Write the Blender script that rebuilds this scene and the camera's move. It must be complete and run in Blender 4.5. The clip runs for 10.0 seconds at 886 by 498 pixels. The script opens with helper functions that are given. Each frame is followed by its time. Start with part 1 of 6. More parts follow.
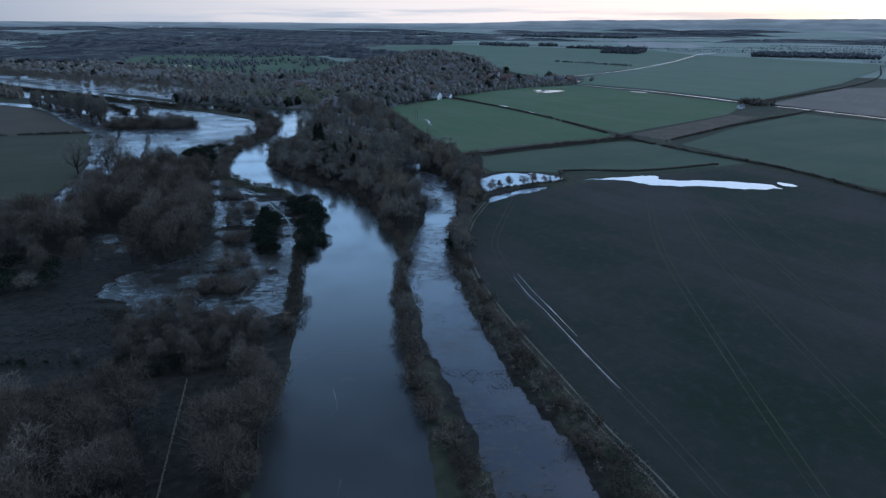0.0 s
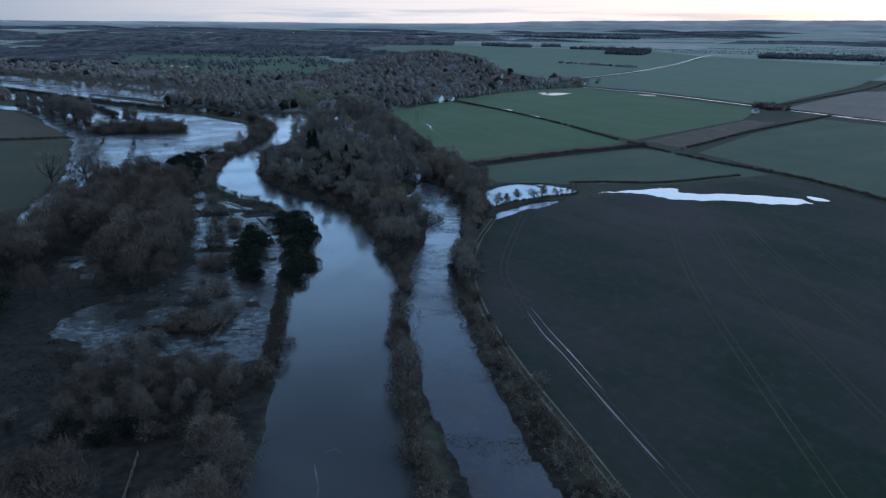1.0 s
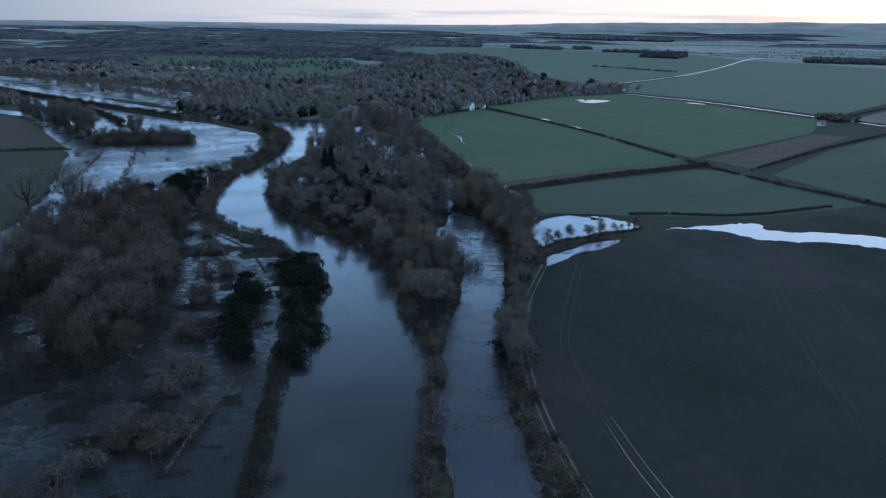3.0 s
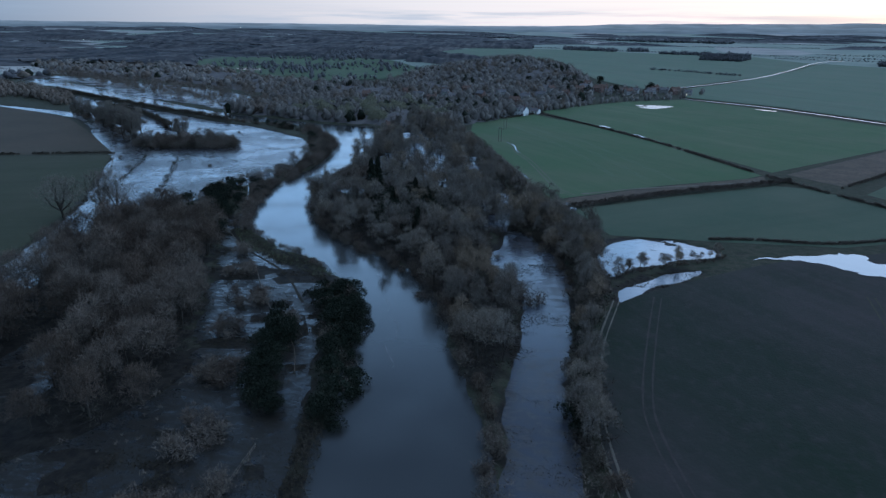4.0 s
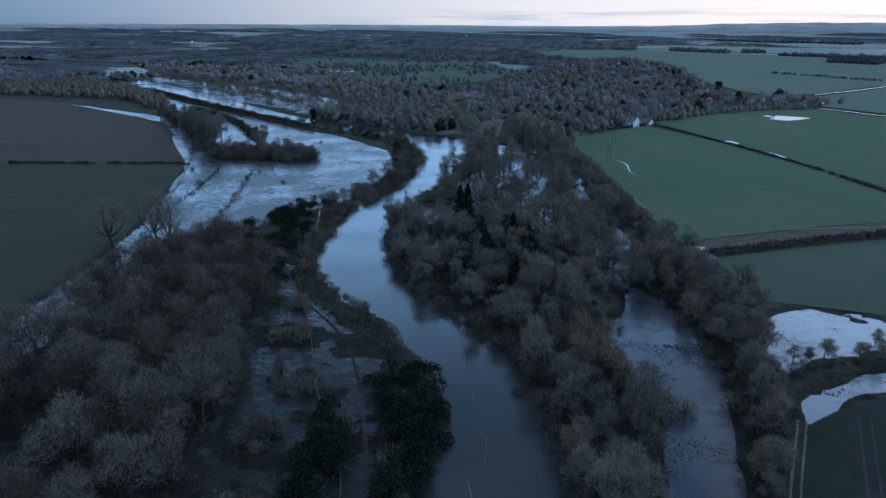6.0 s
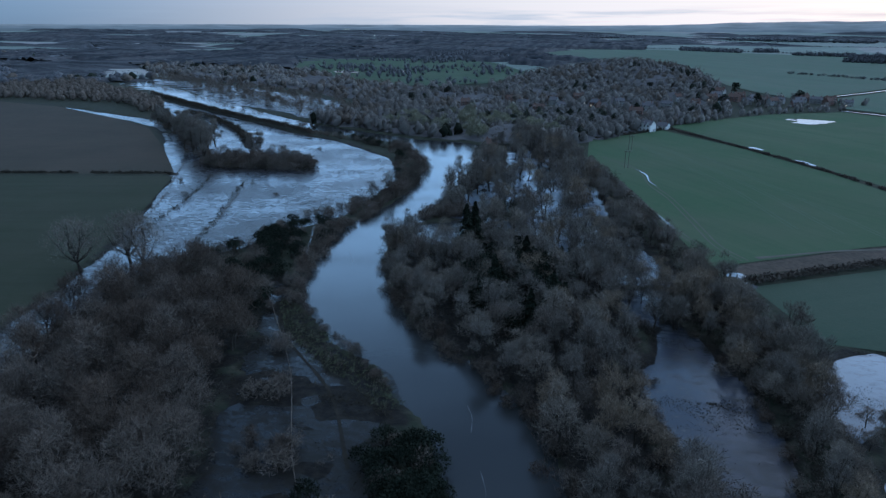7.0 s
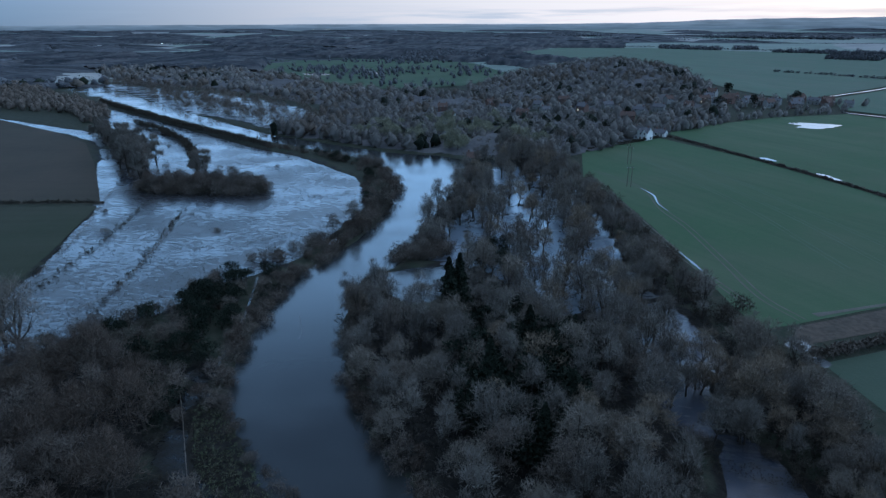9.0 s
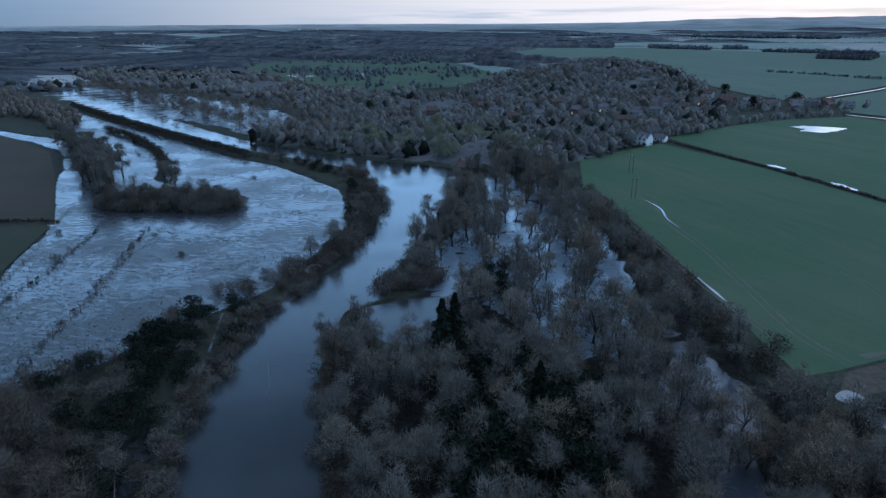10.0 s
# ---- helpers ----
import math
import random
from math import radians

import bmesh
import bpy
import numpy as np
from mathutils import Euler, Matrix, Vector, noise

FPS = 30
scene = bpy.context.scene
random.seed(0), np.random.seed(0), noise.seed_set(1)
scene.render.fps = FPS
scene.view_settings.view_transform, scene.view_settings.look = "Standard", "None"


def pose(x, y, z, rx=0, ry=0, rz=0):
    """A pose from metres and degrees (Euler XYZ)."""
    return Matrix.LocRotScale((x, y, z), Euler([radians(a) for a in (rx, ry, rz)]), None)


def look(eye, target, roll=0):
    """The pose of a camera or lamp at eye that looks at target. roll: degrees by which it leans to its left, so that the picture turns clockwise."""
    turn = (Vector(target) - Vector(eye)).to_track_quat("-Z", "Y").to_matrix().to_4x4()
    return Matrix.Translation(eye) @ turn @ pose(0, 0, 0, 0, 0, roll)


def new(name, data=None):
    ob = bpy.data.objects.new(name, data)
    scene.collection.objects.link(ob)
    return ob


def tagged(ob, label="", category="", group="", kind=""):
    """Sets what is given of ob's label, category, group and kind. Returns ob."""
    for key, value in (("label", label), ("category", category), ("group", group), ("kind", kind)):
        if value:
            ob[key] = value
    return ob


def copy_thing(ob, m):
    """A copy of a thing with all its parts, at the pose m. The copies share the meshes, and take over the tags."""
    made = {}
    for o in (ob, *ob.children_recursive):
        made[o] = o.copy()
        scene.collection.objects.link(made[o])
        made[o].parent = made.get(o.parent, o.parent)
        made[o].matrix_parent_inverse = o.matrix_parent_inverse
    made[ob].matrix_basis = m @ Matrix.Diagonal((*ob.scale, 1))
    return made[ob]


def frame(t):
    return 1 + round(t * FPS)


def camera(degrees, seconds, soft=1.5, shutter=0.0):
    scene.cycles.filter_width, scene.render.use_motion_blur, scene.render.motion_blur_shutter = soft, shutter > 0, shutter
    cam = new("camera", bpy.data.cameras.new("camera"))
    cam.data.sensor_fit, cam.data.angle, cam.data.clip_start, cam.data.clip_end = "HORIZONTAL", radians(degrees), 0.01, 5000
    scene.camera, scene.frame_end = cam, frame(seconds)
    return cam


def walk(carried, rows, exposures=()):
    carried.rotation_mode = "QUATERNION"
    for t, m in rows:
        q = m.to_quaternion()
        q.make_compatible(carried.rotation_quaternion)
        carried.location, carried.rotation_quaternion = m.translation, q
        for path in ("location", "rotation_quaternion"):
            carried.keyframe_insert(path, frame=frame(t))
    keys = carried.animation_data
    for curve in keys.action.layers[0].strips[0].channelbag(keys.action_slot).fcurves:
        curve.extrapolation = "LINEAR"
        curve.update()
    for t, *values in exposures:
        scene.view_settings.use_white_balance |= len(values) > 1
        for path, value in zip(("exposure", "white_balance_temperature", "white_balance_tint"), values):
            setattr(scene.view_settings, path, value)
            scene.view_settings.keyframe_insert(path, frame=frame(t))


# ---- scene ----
cam = camera(70.2, 10.0, soft=1.35, shutter=0.2)
METRES, EYE, TILT, LEAN, TURN = 243.0, 72.4, 0.0, 0.0, 0.0
ROWS = [
    (0.0, 0.0, 0.0, 0.0, 0.1, -19.67, -0.28),
    (0.5, -0.0012, 0.0503, -0.0001, 0.18, -19.66, -0.35),
    (1.0, -0.0031, 0.1, -0.0003, 0.23, -19.65, -0.43),
    (1.5, -0.006, 0.1494, -0.0002, 0.29, -19.64, -0.5),
    (2.0, -0.0106, 0.1989, -0.0, 0.39, -19.62, -0.57),
    (2.2, -0.0131, 0.2187, -0.0, 0.5, -19.61, -0.58),
    (3.3, -0.0304, 0.327, -0.0003, 3.72, -19.54, -0.63),
    (3.5, -0.0342, 0.3467, -0.0003, 4.61, -19.53, -0.63),
    (4.0, -0.0447, 0.3958, -0.0003, 6.79, -19.51, -0.64),
    (4.5, -0.0556, 0.4444, -0.0004, 8.98, -19.49, -0.59),
    (5.0, -0.0668, 0.4926, -0.0005, 11.16, -19.5, -0.53),
    (5.5, -0.0784, 0.5415, -0.0008, 13.38, -19.51, -0.41),
    (5.7, -0.0830, 0.5611, -0.0008, 14.14, -19.51, -0.38),
    (6.8, -0.1083, 0.6680, -0.0007, 15.67, -19.54, -0.22),
    (7.0, -0.1131, 0.6876, -0.0007, 15.55, -19.54, -0.19),
    (7.5, -0.1255, 0.7373, -0.0011, 15.05, -19.55, -0.08),
    (8.0, -0.1378, 0.7857, -0.0011, 14.51, -19.57, 0.04),
    (8.5, -0.1503, 0.834, -0.0011, 13.98, -19.59, 0.13),
    (9.0, -0.1627, 0.8828, -0.0009, 13.42, -19.62, 0.18),
    (9.5, -0.1753, 0.9308, -0.001, 12.86, -19.63, 0.24),
    (10.0, -0.1878, 0.9793, -0.001, 12.33, -19.63, 0.27),
]
walk(cam, [(t, pose(0, 0, EYE, TILT, LEAN, TURN) @ pose(METRES * x, METRES * y, METRES * z, 90 + pitch, roll, yaw)) for t, x, y, z, yaw, pitch, roll in ROWS],
     exposures=[(0.0, 0.0, 5320, 6), (10.0, 0.0, 5060, 4)])

# ---- dusk sky and the last light ----
SUN_AZ, SUN_EL = 38.0, 4.0      # degrees to the right of straight ahead, and above the horizon


def build_sky():
    world = bpy.data.worlds.new("dusk_sky")
    scene.world = world
    world.use_nodes = True
    nt = world.node_tree
    nt.nodes.clear()
    N = nt.nodes.new
    L = nt.links.new
    out, bg = N("ShaderNodeOutputWorld"), N("ShaderNodeBackground")
    sky = N("ShaderNodeTexSky")
    sky.sky_type = "NISHITA"
    sky.sun_disc = False
    sky.sun_elevation, sky.sun_rotation = radians(SUN_EL), radians(SUN_AZ)
    sky.air_density, sky.dust_density, sky.ozone_density = 1.0, 2.0, 2.0
    tc = N("ShaderNodeTexCoord")
    sep = N("ShaderNodeSeparateXYZ")
    L(tc.outputs["Generated"], sep.inputs[0])
    # thin high overcast: pale and rosy at the horizon, slate blue just above
    ramp = N("ShaderNodeValToRGB")
    ramp.color_ramp.interpolation = "EASE"
    cr = ramp.color_ramp
    # brighter band and zenith, out of view, added to light water and crowns
    stops = [(0.0, (0.20, 0.26, 0.33)), (0.015, (0.21, 0.28, 0.36)), (0.05, (0.26, 0.34, 0.47)), (0.14, (0.80, 1.16, 1.62)), (0.31, (1.12, 1.64, 2.32)), (0.60, (0.26, 0.36, 0.55)), (0.85, (0.86, 1.04, 1.33))]
    while len(cr.elements) < len(stops):
        cr.elements.new(0.5)
    for e, (p, c) in zip(cr.elements, stops):
        e.position, e.color = p, (*c, 1)
    L(sep.outputs["Z"], ramp.inputs[0])
    # the afterglow round the sunset's bearing
    dot = N("ShaderNodeVectorMath")
    dot.operation = "DOT_PRODUCT"
    a = radians(SUN_AZ)
    dot.inputs[1].default_value = (math.sin(a), math.cos(a), 0)
    L(tc.outputs["Generated"], dot.inputs[0])
    glow = N("ShaderNodeMapRange")
    glow.inputs["From Min"].default_value, glow.inputs["From Max"].default_value = 0.0, 0.88
    glow.interpolation_type = "SMOOTHSTEP"
    L(dot.outputs["Value"], glow.inputs["Value"])
    low = N("ShaderNodeMapRange")
    low.inputs["From Min"].default_value, low.inputs["From Max"].default_value = 0.22, 0.0
    low.interpolation_type = "SMOOTHSTEP"
    L(sep.outputs["Z"], low.inputs["Value"])
    gl = N("ShaderNodeMath")
    gl.operation = "MULTIPLY"
    L(glow.outputs[0], gl.inputs[0])
    L(low.outputs[0], gl.inputs[1])
    warm = N("ShaderNodeMix")
    warm.data_type = "RGBA"
    warm.inputs[7].default_value = (1.05, 0.86, 0.75, 1)
    L(gl.outputs[0], warm.inputs[0])
    L(ramp.outputs[0], warm.inputs[6])
    # long flat bars of cloud low over the ridge
    mp = N("ShaderNodeMapping")
    mp.inputs["Scale"].default_value = (4.0, 4.0, 75.0)
    L(tc.outputs["Generated"], mp.inputs[0])
    ns = N("ShaderNodeTexNoise")
    ns.inputs["Scale"].default_value, ns.inputs["Detail"].default_value, ns.inputs["Roughness"].default_value = 1.0, 5.0, 0.55
    L(mp.outputs[0], ns.inputs["Vector"])
    bars = N("ShaderNodeMapRange")
    bars.inputs["From Min"].default_value, bars.inputs["From Max"].default_value = 0.47, 0.62
    bars.inputs["To Max"].default_value = 0.75
    L(ns.outputs["Fac"], bars.inputs["Value"])
    cloud = N("ShaderNodeMix")
    cloud.data_type = "RGBA"
    cloud.inputs[7].default_value = (0.46, 0.49, 0.54, 1)
    lowbar = N("ShaderNodeMath")
    lowbar.operation = "MULTIPLY"
    near = N("ShaderNodeMapRange")
    near.inputs["From Min"].default_value, near.inputs["From Max"].default_value = 0.032, 0.012
    near.interpolation_type = "SMOOTHSTEP"
    L(sep.outputs["Z"], near.inputs["Value"])
    L(bars.outputs[0], lowbar.inputs[0])
    L(near.outputs[0], lowbar.inputs[1])
    lit = N("ShaderNodeMath")
    lit.operation = "MULTIPLY"
    L(lowbar.outputs[0], lit.inputs[0])
    L(glow.outputs[0], lit.inputs[1])
    L(lit.outputs[0], cloud.inputs[0])
    L(warm.outputs[2], cloud.inputs[6])
    # the clear air behind the veil
    air = N("ShaderNodeMix")
    air.data_type = "RGBA"
    air.blend_type = "ADD"
    air.inputs[0].default_value = 0.03
    L(cloud.outputs[2], air.inputs[6])
    L(sky.outputs[0], air.inputs[7])
    # the eastern half of the sky has already gone dim
    east = N("ShaderNodeMapRange")
    east.inputs["From Min"].default_value, east.inputs["From Max"].default_value = -0.75, 0.02
    east.inputs["To Min"].default_value = 0.30
    east.interpolation_type = "SMOOTHSTEP"
    L(dot.outputs["Value"], east.inputs["Value"])
    dim = N("ShaderNodeVectorMath")
    dim.operation = "SCALE"
    L(air.outputs[2], dim.inputs[0])
    L(east.outputs[0], dim.inputs["Scale"])
    L(dim.outputs[0], bg.inputs["Color"])
    bg.inputs["Strength"].default_value = 1.0
    L(bg.outputs[0], out.inputs[0])


build_sky()
sun_data = bpy.data.lights.new("sun", "SUN")
sun_data.energy, sun_data.angle, sun_data.color = 0.4, radians(50), (1.0, 0.84, 0.76)
sun = new("sun", sun_data)
sun.matrix_world = look((0, 0, 0), (-math.sin(radians(SUN_AZ)) * 100, -math.cos(radians(SUN_AZ)) * 100, -math.tan(radians(SUN_EL + 20)) * 100))
sun.location = (300, 300, 200)


# ---- materials ----
def nodes_of(name):
    m = bpy.data.materials.new(name)
    m.use_nodes = True
    nt = m.node_tree
    return m, nt, nt.nodes.new, nt.links.new, nt.nodes["Principled BSDF"]


def mat(name, c1, c2, scale=0.3, fine=3.0, rough=0.9, c3=None, bump=0.0, stretch=(1, 1, 1), spin=0.0, metal=0.0, fade=0.5, isle=0.0):
    """Two-scale mottled surface in world metres; c3 adds a second, finer stain."""
    m, nt, N, L, b = nodes_of(name)
    tc = N("ShaderNodeTexCoord")
    mp = N("ShaderNodeMapping")
    mp.inputs["Scale"].default_value = stretch
    mp.inputs["Rotation"].default_value = (0, 0, radians(spin))
    L(tc.outputs["Object"], mp.inputs[0])
    n1, n2 = N("ShaderNodeTexNoise"), N("ShaderNodeTexNoise")
    n1.inputs["Scale"].default_value, n1.inputs["Detail"].default_value = scale, 6
    n2.inputs["Scale"].default_value, n2.inputs["Detail"].default_value = fine, 4
    L(mp.outputs[0], n1.inputs["Vector"])
    L(mp.outputs[0], n2.inputs["Vector"])
    r1 = N("ShaderNodeMapRange")
    r1.inputs["From Min"].default_value, r1.inputs["From Max"].default_value = 0.5 - fade * 0.4, 0.5 + fade * 0.4
    L(n1.outputs["Fac"], r1.inputs["Value"])
    mix = N("ShaderNodeMix")
    mix.data_type = "RGBA"
    mix.inputs[6].default_value, mix.inputs[7].default_value = (*c1, 1), (*c2, 1)
    L(r1.outputs[0], mix.inputs[0])
    r2 = N("ShaderNodeMapRange")
    r2.inputs["From Min"].default_value, r2.inputs["From Max"].default_value = 0.42, 0.68
    L(n2.outputs["Fac"], r2.inputs["Value"])
    mix2 = N("ShaderNodeMix")
    mix2.data_type = "RGBA"
    c3 = c3 or tuple(v * 0.7 for v in c1)
    mix2.inputs[7].default_value = (*c3, 1)
    half = N("ShaderNodeMath")
    half.operation = "MULTIPLY"
    half.inputs[1].default_value = 0.55
    L(r2.outputs[0], half.inputs[0])
    L(half.outputs[0], mix2.inputs[0])
    L(mix.outputs[2], mix2.inputs[6])
    last = mix2.outputs[2]
    if isle:
        geo = N("ShaderNodeNewGeometry")
        ob = N("ShaderNodeObjectInfo")
        add = N("ShaderNodeMath")
        L(geo.outputs["Random Per Island"], add.inputs[0])
        L(ob.outputs["Random"], add.inputs[1])
        rr = N("ShaderNodeMapRange")
        rr.inputs["From Max"].default_value = 2.0
        rr.inputs["To Min"].default_value, rr.inputs["To Max"].default_value = 1 - isle, 1 + isle
        L(add.outputs[0], rr.inputs["Value"])
        hsv = N("ShaderNodeHueSaturation")
        L(rr.outputs[0], hsv.inputs["Value"])
        L(last, hsv.inputs["Color"])
        last = hsv.outputs[0]
    L(last, b.inputs["Base Color"])
    b.inputs["Roughness"].default_value, b.inputs["Metallic"].default_value = rough, metal
    b.inputs["Specular IOR Level"].default_value = 0.05 if rough > 0.7 else 0.3
    if bump:
        bm = N("ShaderNodeBump")
        bm.inputs["Strength"].default_value, bm.inputs["Distance"].default_value = 0.8, bump
        L(n2.outputs["Fac"], bm.inputs["Height"])
        L(bm.outputs[0], b.inputs["Normal"])
    return m


def field_mat(name, c1, c2, drill, spin, c3=None, patch=0.02, fine=0.35):
    """Sown or grazed ground: broad patches, drill lines along one bearing, tramlines and small bare spots."""
    m, nt, N, L, b = nodes_of(name)
    tc = N("ShaderNodeTexCoord")
    mp = N("ShaderNodeMapping")
    mp.inputs["Rotation"].default_value = (0, 0, radians(spin))
    L(tc.outputs["Object"], mp.inputs[0])
    streak = N("ShaderNodeMapping")
    streak.inputs["Scale"].default_value = (1.0, 0.06, 1.0)
    L(mp.outputs[0], streak.inputs[0])

    def noise_at(src, scale, detail, lo, hi):
        n, r = N("ShaderNodeTexNoise"), N("ShaderNodeMapRange")
        n.inputs["Scale"].default_value, n.inputs["Detail"].default_value = scale, detail
        n.inputs["Roughness"].default_value = 0.6
        r.inputs["From Min"].default_value, r.inputs["From Max"].default_value = lo, hi
        L(src.outputs[0], n.inputs["Vector"])
        L(n.outputs["Fac"], r.inputs["Value"])
        return r

    def blend(a, col, fac, amount):
        k, x = N("ShaderNodeMath"), N("ShaderNodeMix")
        k.operation = "MULTIPLY"
        k.inputs[1].default_value = amount
        L(fac.outputs[0], k.inputs[0])
        x.data_type = "RGBA"
        L(k.outputs[0], x.inputs[0])
        L(a, x.inputs[6])
        x.inputs[7].default_value = (*col, 1)
        return x.outputs[2]

    base = N("ShaderNodeRGB")
    base.outputs[0].default_value = (*c1, 1)
    c3 = c3 or tuple(v * 0.55 for v in c1)
    col = blend(base.outputs[0], c2, noise_at(mp, patch, 5, 0.38, 0.66), 0.85)
    col = blend(col, c3, noise_at(streak, drill, 4, 0.48, 0.75), 0.28)
    col = blend(col, tuple(v * 1.3 for v in c2), noise_at(streak, drill * 0.22, 3, 0.5, 0.78), 0.35)
    col = blend(col, c2, noise_at(mp, fine, 6, 0.5, 0.75), 0.5)
    L(col, b.inputs["Base Color"])
    b.inputs["Roughness"].default_value = 0.95
    b.inputs["Specular IOR Level"].default_value = 0.06
    nn = N("ShaderNodeTexNoise")
    nn.inputs["Scale"].default_value, nn.inputs["Detail"].default_value = 1.5, 4
    L(mp.outputs[0], nn.inputs["Vector"])
    bm = N("ShaderNodeBump")
    bm.inputs["Strength"].default_value, bm.inputs["Distance"].default_value = 0.6, 0.12
    L(nn.outputs["Fac"], bm.inputs["Height"])
    L(bm.outputs[0], b.inputs["Normal"])
    return m


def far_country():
    """The country a mile and more off: a patchwork of pasture, plough and stubble, greyed and paled to put the air's
    haze into its colours.
    """
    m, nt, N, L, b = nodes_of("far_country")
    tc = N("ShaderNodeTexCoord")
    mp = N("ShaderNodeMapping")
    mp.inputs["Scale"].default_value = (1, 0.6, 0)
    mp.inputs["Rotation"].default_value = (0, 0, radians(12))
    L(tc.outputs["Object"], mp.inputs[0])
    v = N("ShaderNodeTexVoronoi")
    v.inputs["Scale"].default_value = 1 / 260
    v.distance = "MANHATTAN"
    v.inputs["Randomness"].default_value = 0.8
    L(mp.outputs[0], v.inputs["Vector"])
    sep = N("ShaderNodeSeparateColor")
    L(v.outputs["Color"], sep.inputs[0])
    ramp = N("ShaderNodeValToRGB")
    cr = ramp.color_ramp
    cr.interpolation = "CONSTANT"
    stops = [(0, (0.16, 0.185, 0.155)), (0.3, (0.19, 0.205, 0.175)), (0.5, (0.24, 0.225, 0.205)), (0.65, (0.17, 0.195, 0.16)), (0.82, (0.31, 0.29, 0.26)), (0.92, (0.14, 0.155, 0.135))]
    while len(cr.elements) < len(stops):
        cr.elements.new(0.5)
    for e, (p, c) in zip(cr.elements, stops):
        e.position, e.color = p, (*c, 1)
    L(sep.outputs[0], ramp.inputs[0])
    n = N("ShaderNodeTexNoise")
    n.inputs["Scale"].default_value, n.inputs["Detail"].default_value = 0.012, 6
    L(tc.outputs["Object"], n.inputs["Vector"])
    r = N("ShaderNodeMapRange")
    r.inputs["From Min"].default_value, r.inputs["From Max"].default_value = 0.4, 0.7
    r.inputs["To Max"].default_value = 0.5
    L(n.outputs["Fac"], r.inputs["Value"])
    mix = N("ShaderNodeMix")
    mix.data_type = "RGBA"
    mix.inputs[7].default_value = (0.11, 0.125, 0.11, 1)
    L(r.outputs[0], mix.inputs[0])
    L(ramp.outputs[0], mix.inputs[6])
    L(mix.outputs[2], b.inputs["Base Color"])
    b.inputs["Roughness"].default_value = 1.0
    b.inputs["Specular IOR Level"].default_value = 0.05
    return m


def water_mat(name, silt, ripple, rough=0.06, weed=0.0, cover=0.5, sheen=0.28, drowned=(0.034, 0.029, 0.024)):
    """Silty water; weed: how strongly drowned grass shows at the surface, cover: how much of it there is, sheen: how wet it shines."""
    m, nt, N, L, b = nodes_of(name)
    tc = N("ShaderNodeTexCoord")
    n0 = N("ShaderNodeTexNoise")
    n0.inputs["Scale"].default_value, n0.inputs["Detail"].default_value = 0.02, 5
    L(tc.outputs["Object"], n0.inputs["Vector"])
    mix = N("ShaderNodeMix")
    mix.data_type = "RGBA"
    mix.inputs[6].default_value, mix.inputs[7].default_value = (*silt, 1), (*(v * 0.72 for v in silt), 1)
    L(n0.outputs["Fac"], mix.inputs[0])
    last, fac = mix.outputs[2], None
    if weed:
        wm = N("ShaderNodeMapping")
        wm.inputs["Scale"].default_value = (0.55, 1.0, 1.0)
        L(tc.outputs["Object"], wm.inputs[0])
        w1, w2 = N("ShaderNodeTexNoise"), N("ShaderNodeTexNoise")
        w1.inputs["Scale"].default_value, w1.inputs["Detail"].default_value, w1.inputs["Roughness"].default_value = 0.5, 8, 0.8
        w2.inputs["Scale"].default_value, w2.inputs["Detail"].default_value = 0.035, 3
        L(wm.outputs[0], w1.inputs["Vector"])
        L(tc.outputs["Object"], w2.inputs["Vector"])
        ad = N("ShaderNodeMath")
        L(w1.outputs["Fac"], ad.inputs[0])
        half = N("ShaderNodeMath")
        half.operation = "MULTIPLY_ADD"
        half.inputs[1].default_value, half.inputs[2].default_value = 0.45, 0.275
        L(w2.outputs["Fac"], half.inputs[0])
        L(half.outputs[0], ad.inputs[1])
        fr = N("ShaderNodeMapRange")
        fr.inputs["From Min"].default_value, fr.inputs["From Max"].default_value = 1.26 - cover * 0.6, 1.50 - cover * 0.6
        fr.inputs["To Max"].default_value = weed
        fr.interpolation_type = "SMOOTHSTEP"
        L(ad.outputs[0], fr.inputs["Value"])
        wx = N("ShaderNodeMix")
        wx.data_type = "RGBA"
        wx.inputs[7].default_value = (*drowned, 1)
        L(fr.outputs[0], wx.inputs[0])
        L(last, wx.inputs[6])
        last, fac = wx.outputs[2], fr.outputs[0]
    L(last, b.inputs["Base Color"])
    b.inputs["IOR"].default_value = 1.34
    rr = N("ShaderNodeMapRange")
    rr.inputs["From Min"].default_value, rr.inputs["From Max"].default_value = 0.35, 0.7
    rr.inputs["To Min"].default_value, rr.inputs["To Max"].default_value = rough * 0.6, rough * 2.2
    n1 = N("ShaderNodeTexNoise")
    n1.inputs["Scale"].default_value, n1.inputs["Detail"].default_value = 0.05, 6
    L(tc.outputs["Object"], n1.inputs["Vector"])
    L(n1.outputs["Fac"], rr.inputs["Value"])
    if fac:
        rx = N("ShaderNodeMix")
        rx.inputs[3].default_value = 0.4
        L(fac, rx.inputs[0])
        L(rr.outputs[0], rx.inputs[2])
        L(rx.outputs[0], b.inputs["Roughness"])
        gloss = N("ShaderNodeMapRange")
        gloss.inputs["To Min"].default_value, gloss.inputs["To Max"].default_value = 0.5, sheen
        L(fac, gloss.inputs["Value"])
        L(gloss.outputs[0], b.inputs["Specular IOR Level"])
    else:
        L(rr.outputs[0], b.inputs["Roughness"])
    n2 = N("ShaderNodeTexNoise")
    n2.inputs["Scale"].default_value, n2.inputs["Detail"].default_value = 0.7, 5
    L(tc.outputs["Object"], n2.inputs["Vector"])
    bm = N("ShaderNodeBump")
    bm.inputs["Strength"].default_value, bm.inputs["Distance"].default_value = 0.5, ripple
